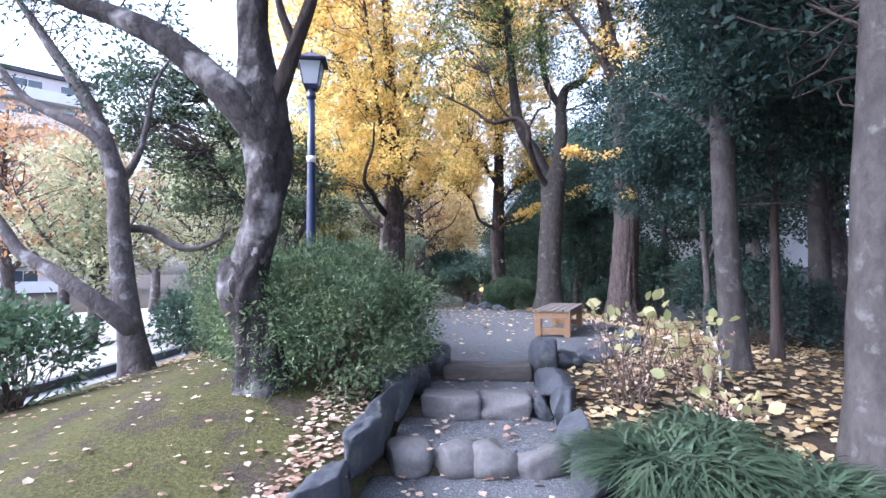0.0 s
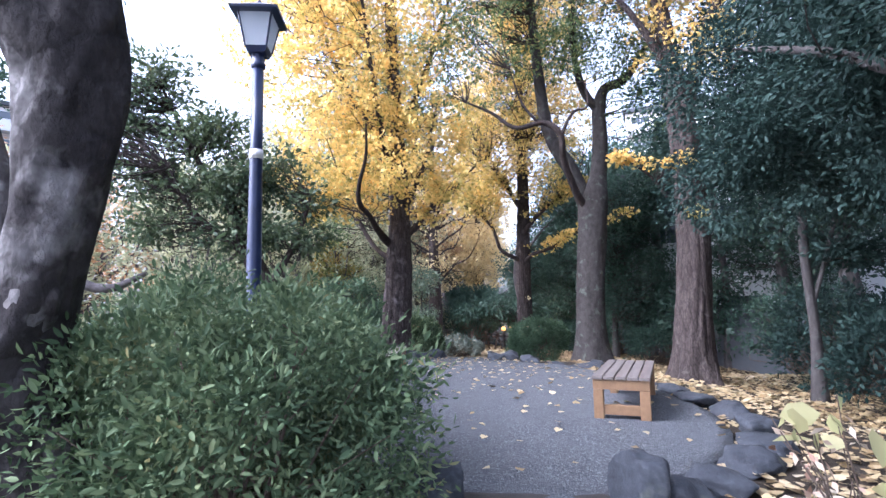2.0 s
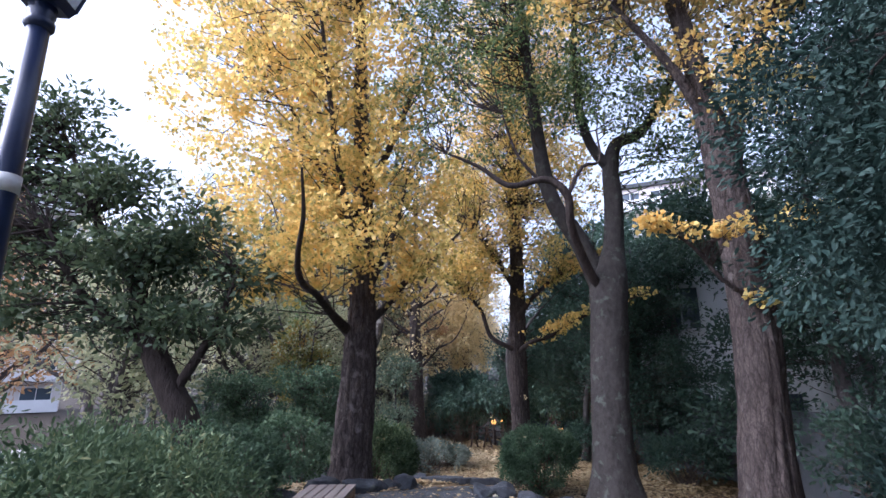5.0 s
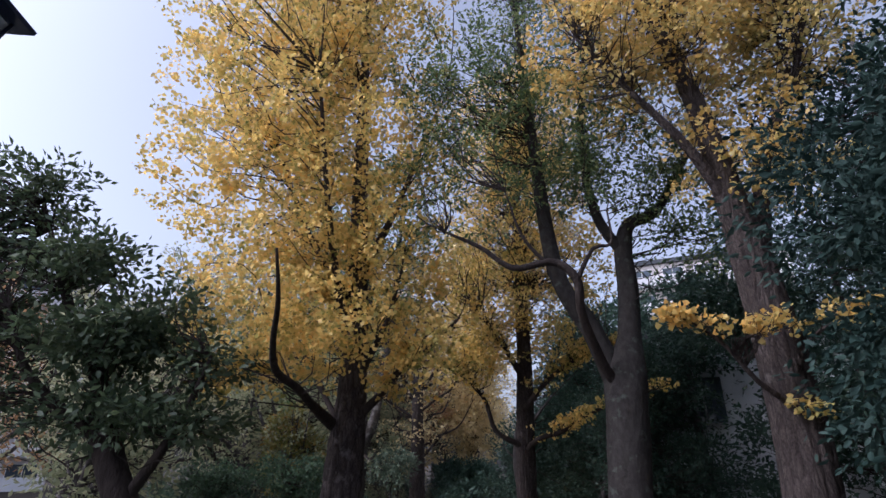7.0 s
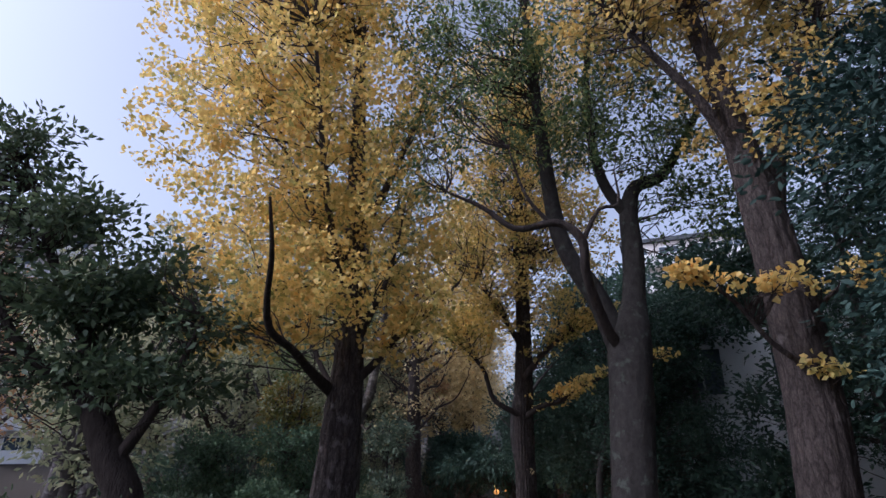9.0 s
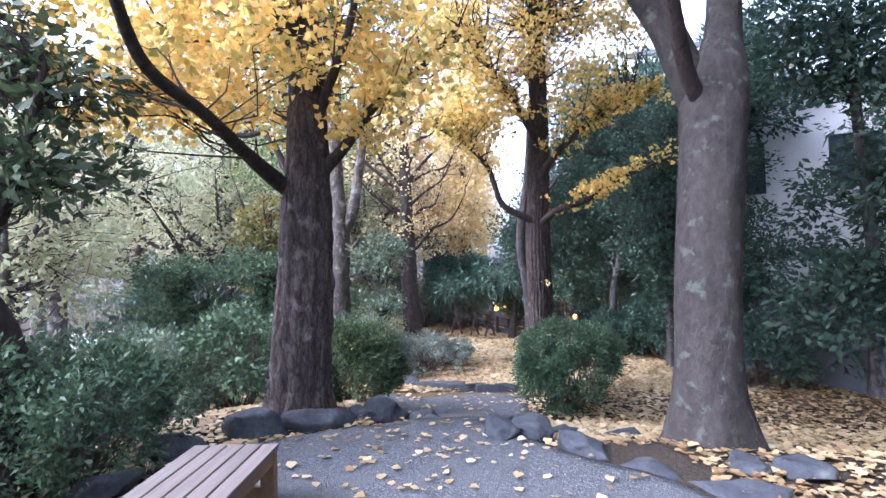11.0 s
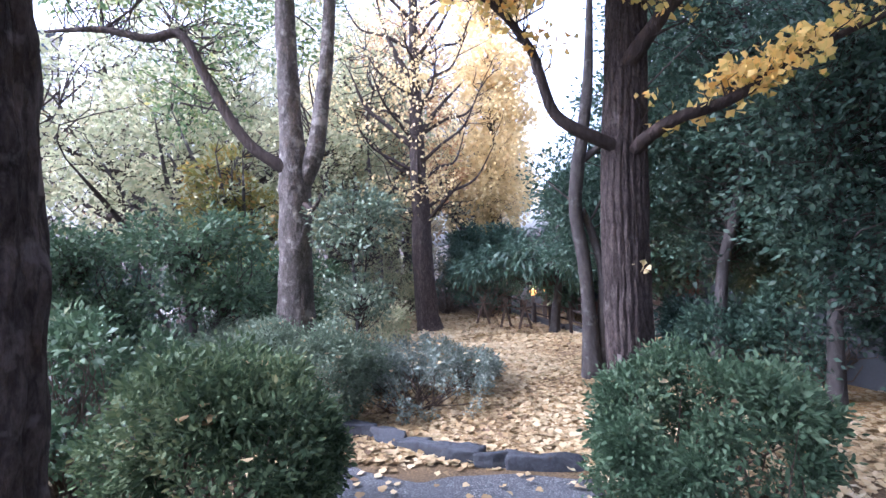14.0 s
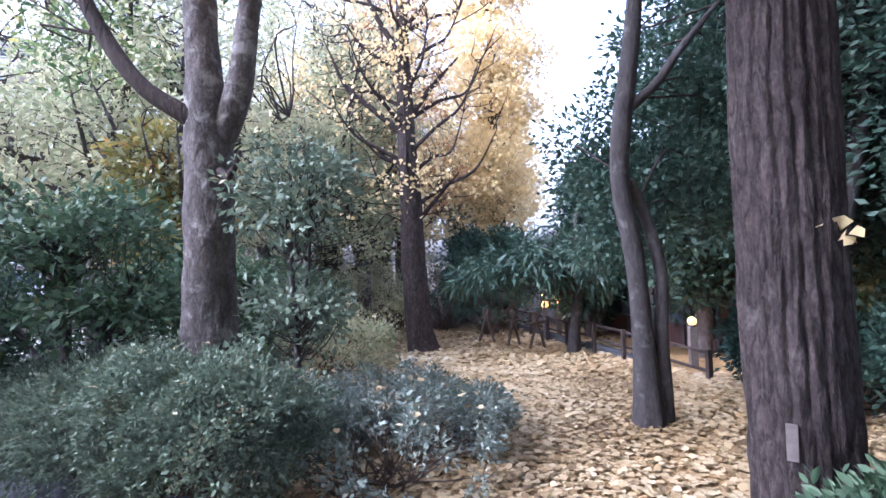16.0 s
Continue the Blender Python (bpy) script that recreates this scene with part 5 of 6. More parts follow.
for k in range(22):
    a, z0, ln = 2.4 * k, 2.3 + 0.26 * k, r3.uniform(1.3, 2.3)
    dx, dy = math.cos(a) * ln, 0.7 * math.sin(a) * ln
    bare.append([(-1.54, 24.9, z0, 0.055), (-1.54 + 0.4 * dx, 24.9 + 0.4 * dy, z0 + 0.25 * ln, 0.042), (-1.54 + 0.75 * dx, 24.9 + 0.75 * dy, z0 + 0.42 * ln + r3.uniform(-0.15, 0.15), 0.03), (-1.54 + dx, 24.9 + dy, z0 + 0.85 * ln, 0.01)])
tree("ginkgo_tree", (-1.3, 24.9, -1.0), "half-bare ginkgo with pale leaves at the end of the leaf carpet", M_GINKGO_BARK, bare,
     **dict(GINK, leaf=M_GINKGO_PALE, leaf_size=0.10, segs=32), blobs=[((-1.5, 24.8, 3.0), (1.8, 1.3, 1.1)), ((-1.6, 24.8, 6.0), (2.8, 1.8, 2.4)), ((-1.5, 24.8, 9.0), (2.6, 1.8, 2.4))], clumps=520, per=8, clump_size=0.34, seed=16, shell=0.7, twig_radius=0.02, dark_from=1)
tree("ginkgo_tree", (0.6, 33, -1.1), "bright yellow ginkgo behind the clearing", M_GINKGO_BARK,
     [[(0.6, 33, -1.3, 0.35), (0.6, 33, 2, 0.28), (0.5, 33, 6, 0.18), (0.6, 33, 14, 0.03)]],
     **dict(GINK, leaf=M_GINKGO_PALE, leaf_size=0.16, segs=24), blobs=[((0.6, 33, 4.0), (1.7, 2, 2.5)), ((0.6, 33, 8.0), (1.9, 2.0, 3.2)), ((0.6, 33, 12.5), (1.6, 2, 2.5))], clumps=460, per=44, clump_size=0.5, seed=17)
# twisted tree beside the furrowed ginkgo
tree("twisted_tree", (1.83, 18.2, -0.55), "twisted grey tree with two grown-together stems", M_SLIM_BARK,
     [[(1.80, 18.2, -0.7, 0.15), (1.77, 18.2, 0.29, 0.10), (1.72, 18.2, 1.11, 0.095), (1.62, 18.2, 1.78, 0.09), (1.66, 18.2, 2.39, 0.095), (1.75, 18.2, 2.94, 0.085), (1.84, 18.2, 3.7, 0.07), (1.9, 18.2, 5, 0.04)],
      [(1.97, 18.25, -0.6, 0.08), (1.96, 18.25, 0.27, 0.065), (1.98, 18.25, 0.94, 0.06), (1.86, 18.3, 1.5, 0.055), (1.72, 18.25, 1.85, 0.05)],
      [(1.68, 18.2, 2.5, 0.055), (2.0, 18.2, 2.76, 0.045), (2.23, 18.2, 3.07, 0.04), (2.6, 18.2, 3.5, 0.02)]],
     leaf=M_EVERGREEN, shape=OVAL, leaf_size=0.095, blobs=[((3.0, 19.4, 3.2), (1.15, 1.2, 1.5)), ((1.85, 19.4, 2.25), (0.8, 0.8, 0.9)), ((3.3, 19.0, 5.0), (1.0, 1.2, 1.1)), ((2.0, 19.6, 1.5), (0.8, 0.8, 0.7))], clumps=420, per=52, clump_size=0.3, seed=18, twig_share=0.06)
tree("slim_tree", (3.65, 18.4, -0.5), "thin grey wavy tree trunk before the dark evergreens", M_SLIM_BARK,
     [[(3.55, 18.4, -0.65, 0.11), (3.62, 18.4, 0.1, 0.085), (3.69, 18.4, 1.0, 0.08), (3.87, 18.4, 1.74, 0.075), (3.98, 18.4, 2.46, 0.07), (4.05, 18.4, 3.3, 0.05), (4.1, 18.5, 5, 0.02)]],
     leaf=M_EVERGREEN, shape=OVAL, leaf_size=0.095, blobs=[((4.1, 18.9, 3.6), (1.8, 1.4, 1.9)), ((4.0, 19.2, 1.5), (1.0, 0.8, 0.8))], clumps=380, per=52, clump_size=0.3, seed=19)
tree("slim_tree", (4.35, 17.1, -0.55), "thin grey tree trunk by the concrete wall", M_SLIM_BARK,
     [[(4.35, 17.1, -0.7, 0.10), (4.36, 17.1, 0.5, 0.075), (4.4, 17.1, 1.6, 0.07), (4.5, 17.2, 4, 0.03)]],
     leaf=M_EVERGREEN, shape=OVAL, leaf_size=0.095, blobs=[((4.6, 17.2, 3.2), (1.6, 1.3, 2.0)), ((4.5, 17.0, 1.3), (0.9, 0.8, 0.7)), ((5.3, 16.2, 1.7), (1.0, 0.7, 0.8)), ((4.9, 16.5, 0.95), (0.9, 0.5, 0.45))], clumps=480, per=52, clump_size=0.3, seed=20)
tree("young_tree", (1.94, 24.1, -1.05), "young tree with drooping blue-green leaves", M_SLIM_BARK,
     [[(1.92, 24.1, -1.2, 0.16), (2.0, 24.1, -0.35, 0.11), (2.1, 24.1, 0.5, 0.09), (2.1, 24.1, 2, 0.04)]],
     leaf=M_EVERGREEN, shape=NARROW, leaf_size=0.3, droop=0.8, blobs=[((1.6, 24.0, 1.0), (1.4, 1.0, 0.8)), ((0.3, 24.3, 0.9), (1.0, 0.8, 0.6))], clumps=110, per=22, clump_size=0.3, seed=21)

# evergreen belt along the boundary
# (5.6, 0.3) stands out of view, added to block sky light from the right.
belt = ((8.2, 7.0, 1.7), (7.8, 9.8, 1.7), (7.4, 11.8, 1.7), (7.35, 13.8, 1.45), (5.4, 19.6, 1.0), (9.7, 16.3, 1.5), (10.4, 13.0, 1.6), (5.6, 0.3, 1.5), (5.75, 20.9, 1.3), (4.2, 23.2, 1.1), (2.7, 26.5, 0.75), (0.6, 29.5, 0.5), (5.4, 22.6, 1.5), (-0.6, 31, 0.5), (4.0, 30, 0.9), (8.4, 4.0, 1.4), (7.6, 1.0, 1.4), (10.6, 8.6, 1.5), (12.6, 4.6, 1.6))
for k, (x, y, s) in enumerate(belt):
    z = float(terrain(x, y))
    far = y > 18
    mid = 14 < y < 18
    tree("evergreen_tree", (x, y, z), "dense dark evergreen tree along the park boundary", M_DARK_BARK,
         [[(x, y, z - 0.2, (0.11 if mid else 0.17) * s), (x + 0.05, y, z + 1.2, (0.08 if mid else 0.12) * s), (x - 0.05, y, z + 3, 0.07 * s), (x, y, z + 5.5 * s, 0.03)]],
         leaf=M_EVERGREEN, shape=OVAL, leaf_size=0.17 if far else 0.09 if mid else 0.13, blobs=[((x, y, z + 2.6 * s), (1.5 * s, 1.4 * s, 1.35 * s)), ((x + 0.2, y, z + 4.6 * s), (1.3 * s, 1.3 * s, 1.4 * s)), ((x - 0.2, y + 0.2, z + (1.3 if far else 1.6 if mid else 2.2) * s), (1.0 * s, 0.9 * s, 0.7 * s))],
         clumps=270, per=80 if mid else 42, clump_size=0.36, seed=30 + k, segs=16, group="boundary evergreens", twig_share=0.5)

tree("evergreen_tree", (6.5, 14.9, -0.6), "dark evergreen tree with a gap in its crown", M_DARK_BARK,
     [[(6.5, 14.9, -0.8, 0.12), (6.55, 14.9, 1.5, 0.09), (6.4, 14.9, 4.0, 0.07), (6.3, 14.9, 6.0, 0.03)]],
     leaf=M_EVERGREEN, shape=OVAL, leaf_size=0.15, blobs=[((6.2, 14.9, 4.9), (1.4, 1.1, 1.1)), ((6.2, 14.9, 0.7), (1.1, 0.9, 1.0)), ((7.1, 15.0, 2.6), (0.6, 0.6, 1.0)), ((6.1, 15.2, 2.3), (0.3, 0.4, 0.9))],
     clumps=260, per=34, clump_size=0.34, seed=48, segs=16, twig_share=0.5)
tree("evergreen_tree", (6.0, 17.8, -0.6), "dark evergreen tree before the white house", M_DARK_BARK,
     [[(6.0, 17.8, -0.8, 0.16), (6.05, 17.8, 1.5, 0.11), (5.95, 17.8, 4.0, 0.09), (6.1, 17.8, 6.2, 0.03)]],
     leaf=M_EVERGREEN, shape=OVAL, leaf_size=0.16, blobs=[((6.0, 17.8, 4.5), (1.4, 1.2, 0.8)), ((6.3, 17.8, 5.9), (0.9, 1.0, 0.8)), ((5.2, 17.8, 3.4), (0.8, 0.9, 0.8)), ((5.5, 17.6, 1.0), (0.7, 0.8, 1.0))],
     clumps=300, per=34, clump_size=0.34, seed=49, segs=16, twig_share=0.5)

# lighter trees beyond the plaza and the clearing
for k, (x, y, h, rad, mat) in enumerate(((-7.5, 15.5, 6.5, 1.9, M_OLIVE), (-9.5, 19, 8, 2.4, M_OLIVE), (-5.2, 22, 7, 1.9, M_OLIVE), (-12, 13, 7, 2.2, M_RUSSET), (-13, 18, 8, 2.4, M_RUSSET), (-6.5, 28, 8, 2.6, M_OLIVE),
                                        (-10.5, 26, 9, 2.8, M_OLIVE), (-3.5, 31, 8, 2.2, M_GINKGO_PALE), (-8.2, 11.0, 5.0, 1.6, M_OLIVE), (-14, 8, 6.5, 2.1, M_RUSSET), (-4.9, 21.0, 4.4, 1.0, M_TURNING), (-15, 25, 9, 3, M_OLIVE),
                                        (-17, 33, 10, 3.5, M_OLIVE), (-4, 40, 11, 3.5, M_OLIVE), (13, 42, 12, 4, M_OLIVE), (-11, 40, 11, 3.5, M_OLIVE), (-7.0, 22.5, 7, 2.3, M_OLIVE), (-4.6, 26.5, 6.5, 2.2, M_OLIVE), (-1.0, 37, 9, 2.6, M_OLIVE), (-3.2, 35, 11, 2.8, M_GINKGO_PALE), (-6.5, 34, 11, 3.0, M_OLIVE), (-9, 31, 10, 3.0, M_OLIVE), (-2.2, 44, 14, 3.6, M_OLIVE), (-7.5, 45, 14, 4.0, M_OLIVE), (2.0, 47, 14, 3.0, M_GINKGO_PALE), (-14, 42, 13, 4.0, M_OLIVE), (-20, 38, 12, 4.0, M_RUSSET), (-22, 28, 11, 3.5, M_RUSSET), (-5.2, 30.5, 10, 2.6, M_GINKGO_PALE), (-3.6, 28.0, 9, 1.9, M_OLIVE), (0.2, 40, 13, 3.0, M_GINKGO_PALE), (-6.4, 33, 15, 3.0, M_OLIVE), (-5.0, 37, 16, 3.0, M_GINKGO_PALE), (-9.5, 36, 16, 3.5, M_OLIVE), (-2.9, 31, 13, 2.2, M_RUSSET), (-12.5, 33, 14, 3.4, M_OLIVE))):
    z = float(terrain(x, y))
    r2 = np.random.default_rng(60 + k)
    limbs = [[(x, y, z - 0.2, 0.03 * h), (x + 0.1, y, z + 0.22 * h, 0.022 * h), (x - 0.1, y, z + 0.5 * h, 0.015 * h), (x, y, z + 0.95 * h, 0.01)]]
    for j in range(5):
        a = r2.uniform(0, 6.28)
        s0 = z + h * r2.uniform(0.22, 0.42)
        dx, dy = math.cos(a), math.sin(a)
        limbs.append([(x, y, s0, 0.012 * h), (x + dx * rad * 0.3, y + dy * rad * 0.3, s0 + 0.10 * h, 0.01 * h), (x + dx * rad * 0.55, y + dy * rad * 0.55, s0 + 0.16 * h, 0.007 * h), (x + dx * rad * 0.9, y + dy * rad * 0.9, s0 + 0.34 * h, 0.01)])
    lab = {"olive_leaves": "open park tree with pale olive-green autumn leaves", "russet_leaves": "park tree with russet autumn leaves beyond the plaza", "turning_leaves": "small tree with leaves turning from green to orange",
           "pale_ginkgo_leaves": "bright yellow ginkgo behind the clearing"}[mat.name]
    tree("park_tree", (x, y, z), lab, M_DARK_BARK, limbs, leaf=mat, shape=OVAL, leaf_size=0.05 * math.sqrt(h) + 0.03,
         blobs=[((x, y, z + 0.62 * h), (rad, rad, 0.26 * h)), ((x + 0.3 * rad, y, z + 0.42 * h), (rad * 0.8, rad * 0.8, 0.14 * h)), ((x - 0.2 * rad, y, z + 0.85 * h), (rad * 0.7, rad * 0.7, 0.16 * h))],
         clumps=230, per=22, clump_size=0.16 * rad, segs=14, seed=80 + k, group="far park trees", twig_radius=0.016)

# broad trees with heavy dark limbs past the hedge
for k, (x, y, h, rad) in enumerate(((-7.6, 23.5, 10.0, 3.4), (-12.5, 27.0, 12.0, 4.2), (-4.6, 28.5, 10.0, 2.6))):
    z = float(terrain(x, y))
    r2 = np.random.default_rng(500 + k)
    limbs = [[(x, y, z - 0.2, 0.34), (x + 0.15, y, z + 1.4, 0.25), (x - 0.1, y, z + 2.8, 0.22), (x + 0.2, y, z + 4.6, 0.14), (x, y, z + 0.9 * h, 0.03)]]
    for j in range(11):
        a, s0 = 2.4 * j + r2.uniform(-0.3, 0.3), z + 1.6 + 0.33 * j
        dx, dy, up = math.cos(a) * rad, math.sin(a) * rad, r2.uniform(0.6, 1.6)
        limbs.append([(x, y, s0, 0.12), (x + 0.3 * dx, y + 0.3 * dy, s0 + 0.45 * up, 0.095), (x + 0.55 * dx, y + 0.55 * dy, s0 + 0.45 * up + r2.uniform(-0.1, 0.3), 0.07), (x + 0.8 * dx, y + 0.8 * dy, s0 + up, 0.05), (x + 1.05 * dx, y + 1.05 * dy, s0 + 1.5 * up, 0.012)])
    tree("broad_tree", (x, y, z), "broad park tree with heavy dark limbs and thin pale olive leaves", M_LIMB, limbs, leaf=M_OLIVE, shape=OVAL, leaf_size=0.17,
         blobs=[((x, y, z + 0.62 * h), (rad, rad, 0.22 * h)), ((x + 0.3 * rad, y, z + 0.85 * h), (0.9 * rad, 0.9 * rad, 0.2 * h)), ((x - 0.3 * rad, y - 0.5, z + 0.42 * h), (0.9 * rad, 0.8 * rad, 0.09 * h))],
         clumps=250, per=24, clump_size=0.45, segs=18, seed=510 + k, group="broad park trees", twig_radius=0.018)

# ---- shrubs ----
az = "dense clipped azalea bush with small green leaves"
for k, (x, y, a, b, c, lv) in enumerate(((-0.80, 3.95, .72, .68, .51, 9000), (-1.3, 5.0, .90, .85, .55, 10000), (-1.45, 5.9, .62, .6, .40, 6000), (-2.1, 6.3, .95, .9, .62, 8000), (-1.9, 7.3, .8, .8, .52, 7000), (-2.75, 8.2, .95, .9, .58, 7000))):
    shrub("azalea_bush", (x, y, float(terrain(x, y)) - 0.10), (a, b, c + 0.05), "leafy green azalea bush beside the garden steps", M_AZALEA, M_TWIG, int(lv * 2.6), 0.046, BLADE * np.array([0.8, 1, 1]), 200 + k, group="azaleas by the steps", clump=0.15, low=0.75, stems=6, lift=0.04)
for k, (x, y, a, b, c, lv) in enumerate(((-2.65, 10.75, .62, .6, .52, 6000), (-3.35, 10.0, .85, .8, .6, 6000), (-3.45, 11.4, .75, .7, .62, 6000), (-3.0, 9.0, .8, .8, .55, 5000))):
    shrub("evergreen_bush", (x, y, float(terrain(x, y))), (a, b, c), "rounded dark green bush on bare stems among fallen leaves", M_SHRUB, M_TWIG, lv, 0.06, OVAL, 220 + k, group="bushes behind the bench", lift=0.7)
shrub("round_bush", (1.75, 14.2, -0.57), (.61, .56, .61), "round clipped green bush beside the stepping stones", M_SHRUB, M_TWIG, 26000, 0.046, BLADE, 230, group="clipped bushes", clump=0.09, caught=26)
shrub("round_bush", (-1.22, 13.75, -0.47), (.72, .62, .58), "round clipped green bush beside the great ginkgo", M_AZALEA, M_TWIG, 26000, 0.046, BLADE, 231, group="clipped bushes", clump=0.09, caught=26)
for k, (x, y, a, b, c) in enumerate(((-1.75, 16.5, .85, .65, .50), (-2.75, 17.1, .9, .7, .50), (-3.75, 17.8, .9, .75, .48), (-4.7, 18.5, .9, .75, .45))):
    shrub("hedge_bush", (x, y, float(terrain(x, y))), (a, b, c), "clipped green hedge bush behind the gravel path", M_HEDGE, M_TWIG, 24000, 0.04, BLADE, 240 + k, group="hedge bushes", clump=0.10, turn=-30, caught=16)
for k, (x, y, a, b, c) in enumerate(((-0.5, 16.9, .95, .78, .29), (-0.7, 18.1, .85, .8, .26), (-1.5, 17.9, .7, .7, .25), (-0.05, 17.7, .55, .6, .23))):
    shrub("silver_groundcover", (x, y, float(terrain(x, y))), (a, b, c), "low silvery-green ground cover dotted with fallen leaves", M_SILVER, M_TWIG, 6000, 0.05, OVAL, 250 + k, group="silvery low shrubs", lift=0.1, clump=0.08, caught=40)
for k, (x, y, a, b, c, mt) in enumerate(((-4.55, 4.75, .6, .55, .55, M_SHRUB), (-3.9, 7.9, .7, .6, .5, M_EVERGREEN), (-3.6, 8.9, .8, .7, .55, M_EVERGREEN), (-3.25, 14.9, .7, .65, .85, M_SHRUB), (-4.25, 14.5, .8, .7, .75, M_HEDGE), (-5.7, 17.2, 1.1, 1.0, .9, M_SHRUB), (-5.0, 11.8, .9, .9, .7, M_AZALEA),
                                           (-6.2, 18.6, 1.3, 1.1, 1.1, M_EVERGREEN), (-4.0, 20.0, 1.0, 0.9, .6, M_HEDGE), (-2.6, 21.6, 1.1, 1.0, .5, M_OLIVE), (-4.5, 24, 1.5, 1.2, 1.1, M_SHRUB), (-3.0, 26.5, 1.3, 1.1, 1.0, M_OLIVE),
                                           (3.85, 18.6, .6, .6, .45, M_EVERGREEN), (4.6, 17.9, .7, .7, .65, M_EVERGREEN), (3.95, 19.8, .6, .6, .5, M_BLUEGREEN), (5.0, 15.6, .6, .6, .5, M_EVERGREEN), (6.3, 11.5, .9, .9, .8, M_EVERGREEN), (6.0, 9.9, .9, .9, .8, M_BLUEGREEN), (5.5, 8.0, .8, .7, .6, M_BLUEGREEN), (-6.2, 26, 1.6, 1.2, 1.1, M_OLIVE), (-8, 24, 1.6, 1.2, 1.0, M_SHRUB), (-5, 29, 1.8, 1.2, 1.2, M_OLIVE), (-8.5, 29, 2.2, 1.3, 1.3, M_OLIVE), (-2.8, 30, 1.8, 1.2, 1.2, M_OLIVE), (-10.5, 22, 1.6, 1.3, 1.2, M_SHRUB), (0.2, 27.5, 1.3, 1.0, 1.0, M_EVERGREEN), (-1.2, 29, 1.5, 1.0, 1.2, M_EVERGREEN))):
    shrub("evergreen_bush", (x, y, float(terrain(x, y))), (a, b, c), "loose dark green bush at the edge of the planting", mt, M_TWIG, 4200, 0.09, OVAL, 260 + k, group="background bushes", clump=0.18)
tree("sapling", (-1.32, 17.25, -0.55), "sapling with a thin stem and a round dark crown", M_SLIM_BARK,
     [[(-1.3, 17.25, -0.65, 0.035), (-1.32, 17.25, 0.3, 0.028), (-1.35, 17.25, 1.2, 0.022), (-1.33, 17.25, 2.0, 0.01)], [(-1.32, 17.25, 0.5, 0.016), (-1.2, 17.25, 1.1, 0.012), (-1.15, 17.2, 1.7, 0.008)]],
     leaf=M_HEDGE, shape=OVAL, leaf_size=0.085, blobs=[((-1.35, 17.3, 1.75), (0.55, 0.5, 0.45)), ((-1.3, 17.3, 0.75), (0.45, 0.4, 0.3))], clumps=130, per=24, clump_size=0.16, seed=22, segs=12)
for k, (x, y, h) in enumerate(((-3.8, 17.7, 2.2), (-5.6, 17.6, 2.3), (-3.4, 19.4, 1.6))):
    z = float(terrain(x, y))
    tree("small_tree", (x, y, z), "small spreading dark tree behind the hedge", M_DARK_BARK,
         [[(x, y, z - 0.15, 0.09), (x + 0.05, y, z + 0.6, 0.065), (x - 0.05, y, z + 1.1, 0.05), (x, y, z + h, 0.02)], [(x, y, z + 0.7, 0.05), (x + 0.35, y, z + 1.2, 0.035), (x + 0.6, y, z + 1.6, 0.015)], [(x, y, z + 0.6, 0.05), (x - 0.4, y, z + 1.1, 0.035), (x - 0.7, y, z + 1.5, 0.015)]],
         leaf=M_SHRUB, shape=OVAL, leaf_size=0.10, blobs=[((x, y, z + 1.05 * h), (1.0, 0.9, 0.45)), ((x + 0.3, y, z + 0.7 * h), (0.9, 0.8, 0.3))], clumps=200, per=26, clump_size=0.2, seed=23 + k, segs=16, group="small trees behind the hedge")

# twiggy shrubs with large pale leaves beside the steps
def pale_shrub(x, y, seed, stems, spread, low, high, big, label):
    r = np.random.default_rng(seed)
    top = empty("yellow_leaved_shrub", (x, y, float(terrain(x, y))), label, "shrub", "pale-leaved shrubs")
    a = r.uniform(0, 6.28, stems)
    rr = r.uniform(0.2, 1, stems) * spread
    ends = np.stack([np.cos(a) * rr, np.sin(a) * rr, r.uniform(low, high, stems)], 1)
    starts = np.stack([np.cos(a) * 0.06, np.sin(a) * 0.06, np.full(stems, -0.05)], 1)
    v, q, t = twigs(starts, ends, 0.009, r, 5, 0.06)
    tagged(link("stemwork", mesh_from("stemwork", v, q, t, True), M_TWIG, top), kind="stuff")
    idx = np.repeat(np.arange(stems), 14)
    tagged(link("dry_foliage", leaf_mesh("dry_foliage", ends[idx] * r.uniform(0.3, 0.95, (len(idx), 1)) + r.normal(size=(len(idx), 3)) * 0.04,
                                         r.normal(size=(len(idx), 3)) - np.array([0, 0, 0.4]), 0.045, OVAL, 0.4, r), M_FALLEN_DRY, top, "small dry brown leaves"), kind="stuff")
    idx = np.repeat(np.arange(stems), 2)[r.random(2 * stems) < big]
    tagged(link("foliage", leaf_mesh("foliage", ends[idx] + r.normal(size=(len(idx), 3)) * 0.03, np.tile([0, 0, 0.5], (len(idx), 1)) + r.normal(size=(len(idx), 3)) * 0.6,
                                     0.10, BLADE * np.array([1.6, 1, 1]), 0.4, r), M_PALE_LEAF, top, "large pale yellow-green leaves"), kind="stuff")
    return top


pale_shrub(1.60, 3.35, 5, 34, 0.42, 0.35, 0.82, 0.6, "twiggy shrub with large pale yellow-green leaves")
pale_shrub(2.2, 3.55, 6, 18, 0.34, 0.25, 0.62, 0.8, "small twiggy shrub with pale yellow-green leaves")
pale_shrub(2.05, 2.95, 7, 14, 0.3, 0.12, 0.35, 0.9, "low plant with pale yellow-green leaves")
stick = link("thin_stake", mesh_from("thin_stake", *tube([(0, 0, -0.1, 0.012), (-0.01, 0, 0.25, 0.011), (-0.10, 0, 0.5, 0.009)], 8, 8, 0.03), True), M_STICKER)
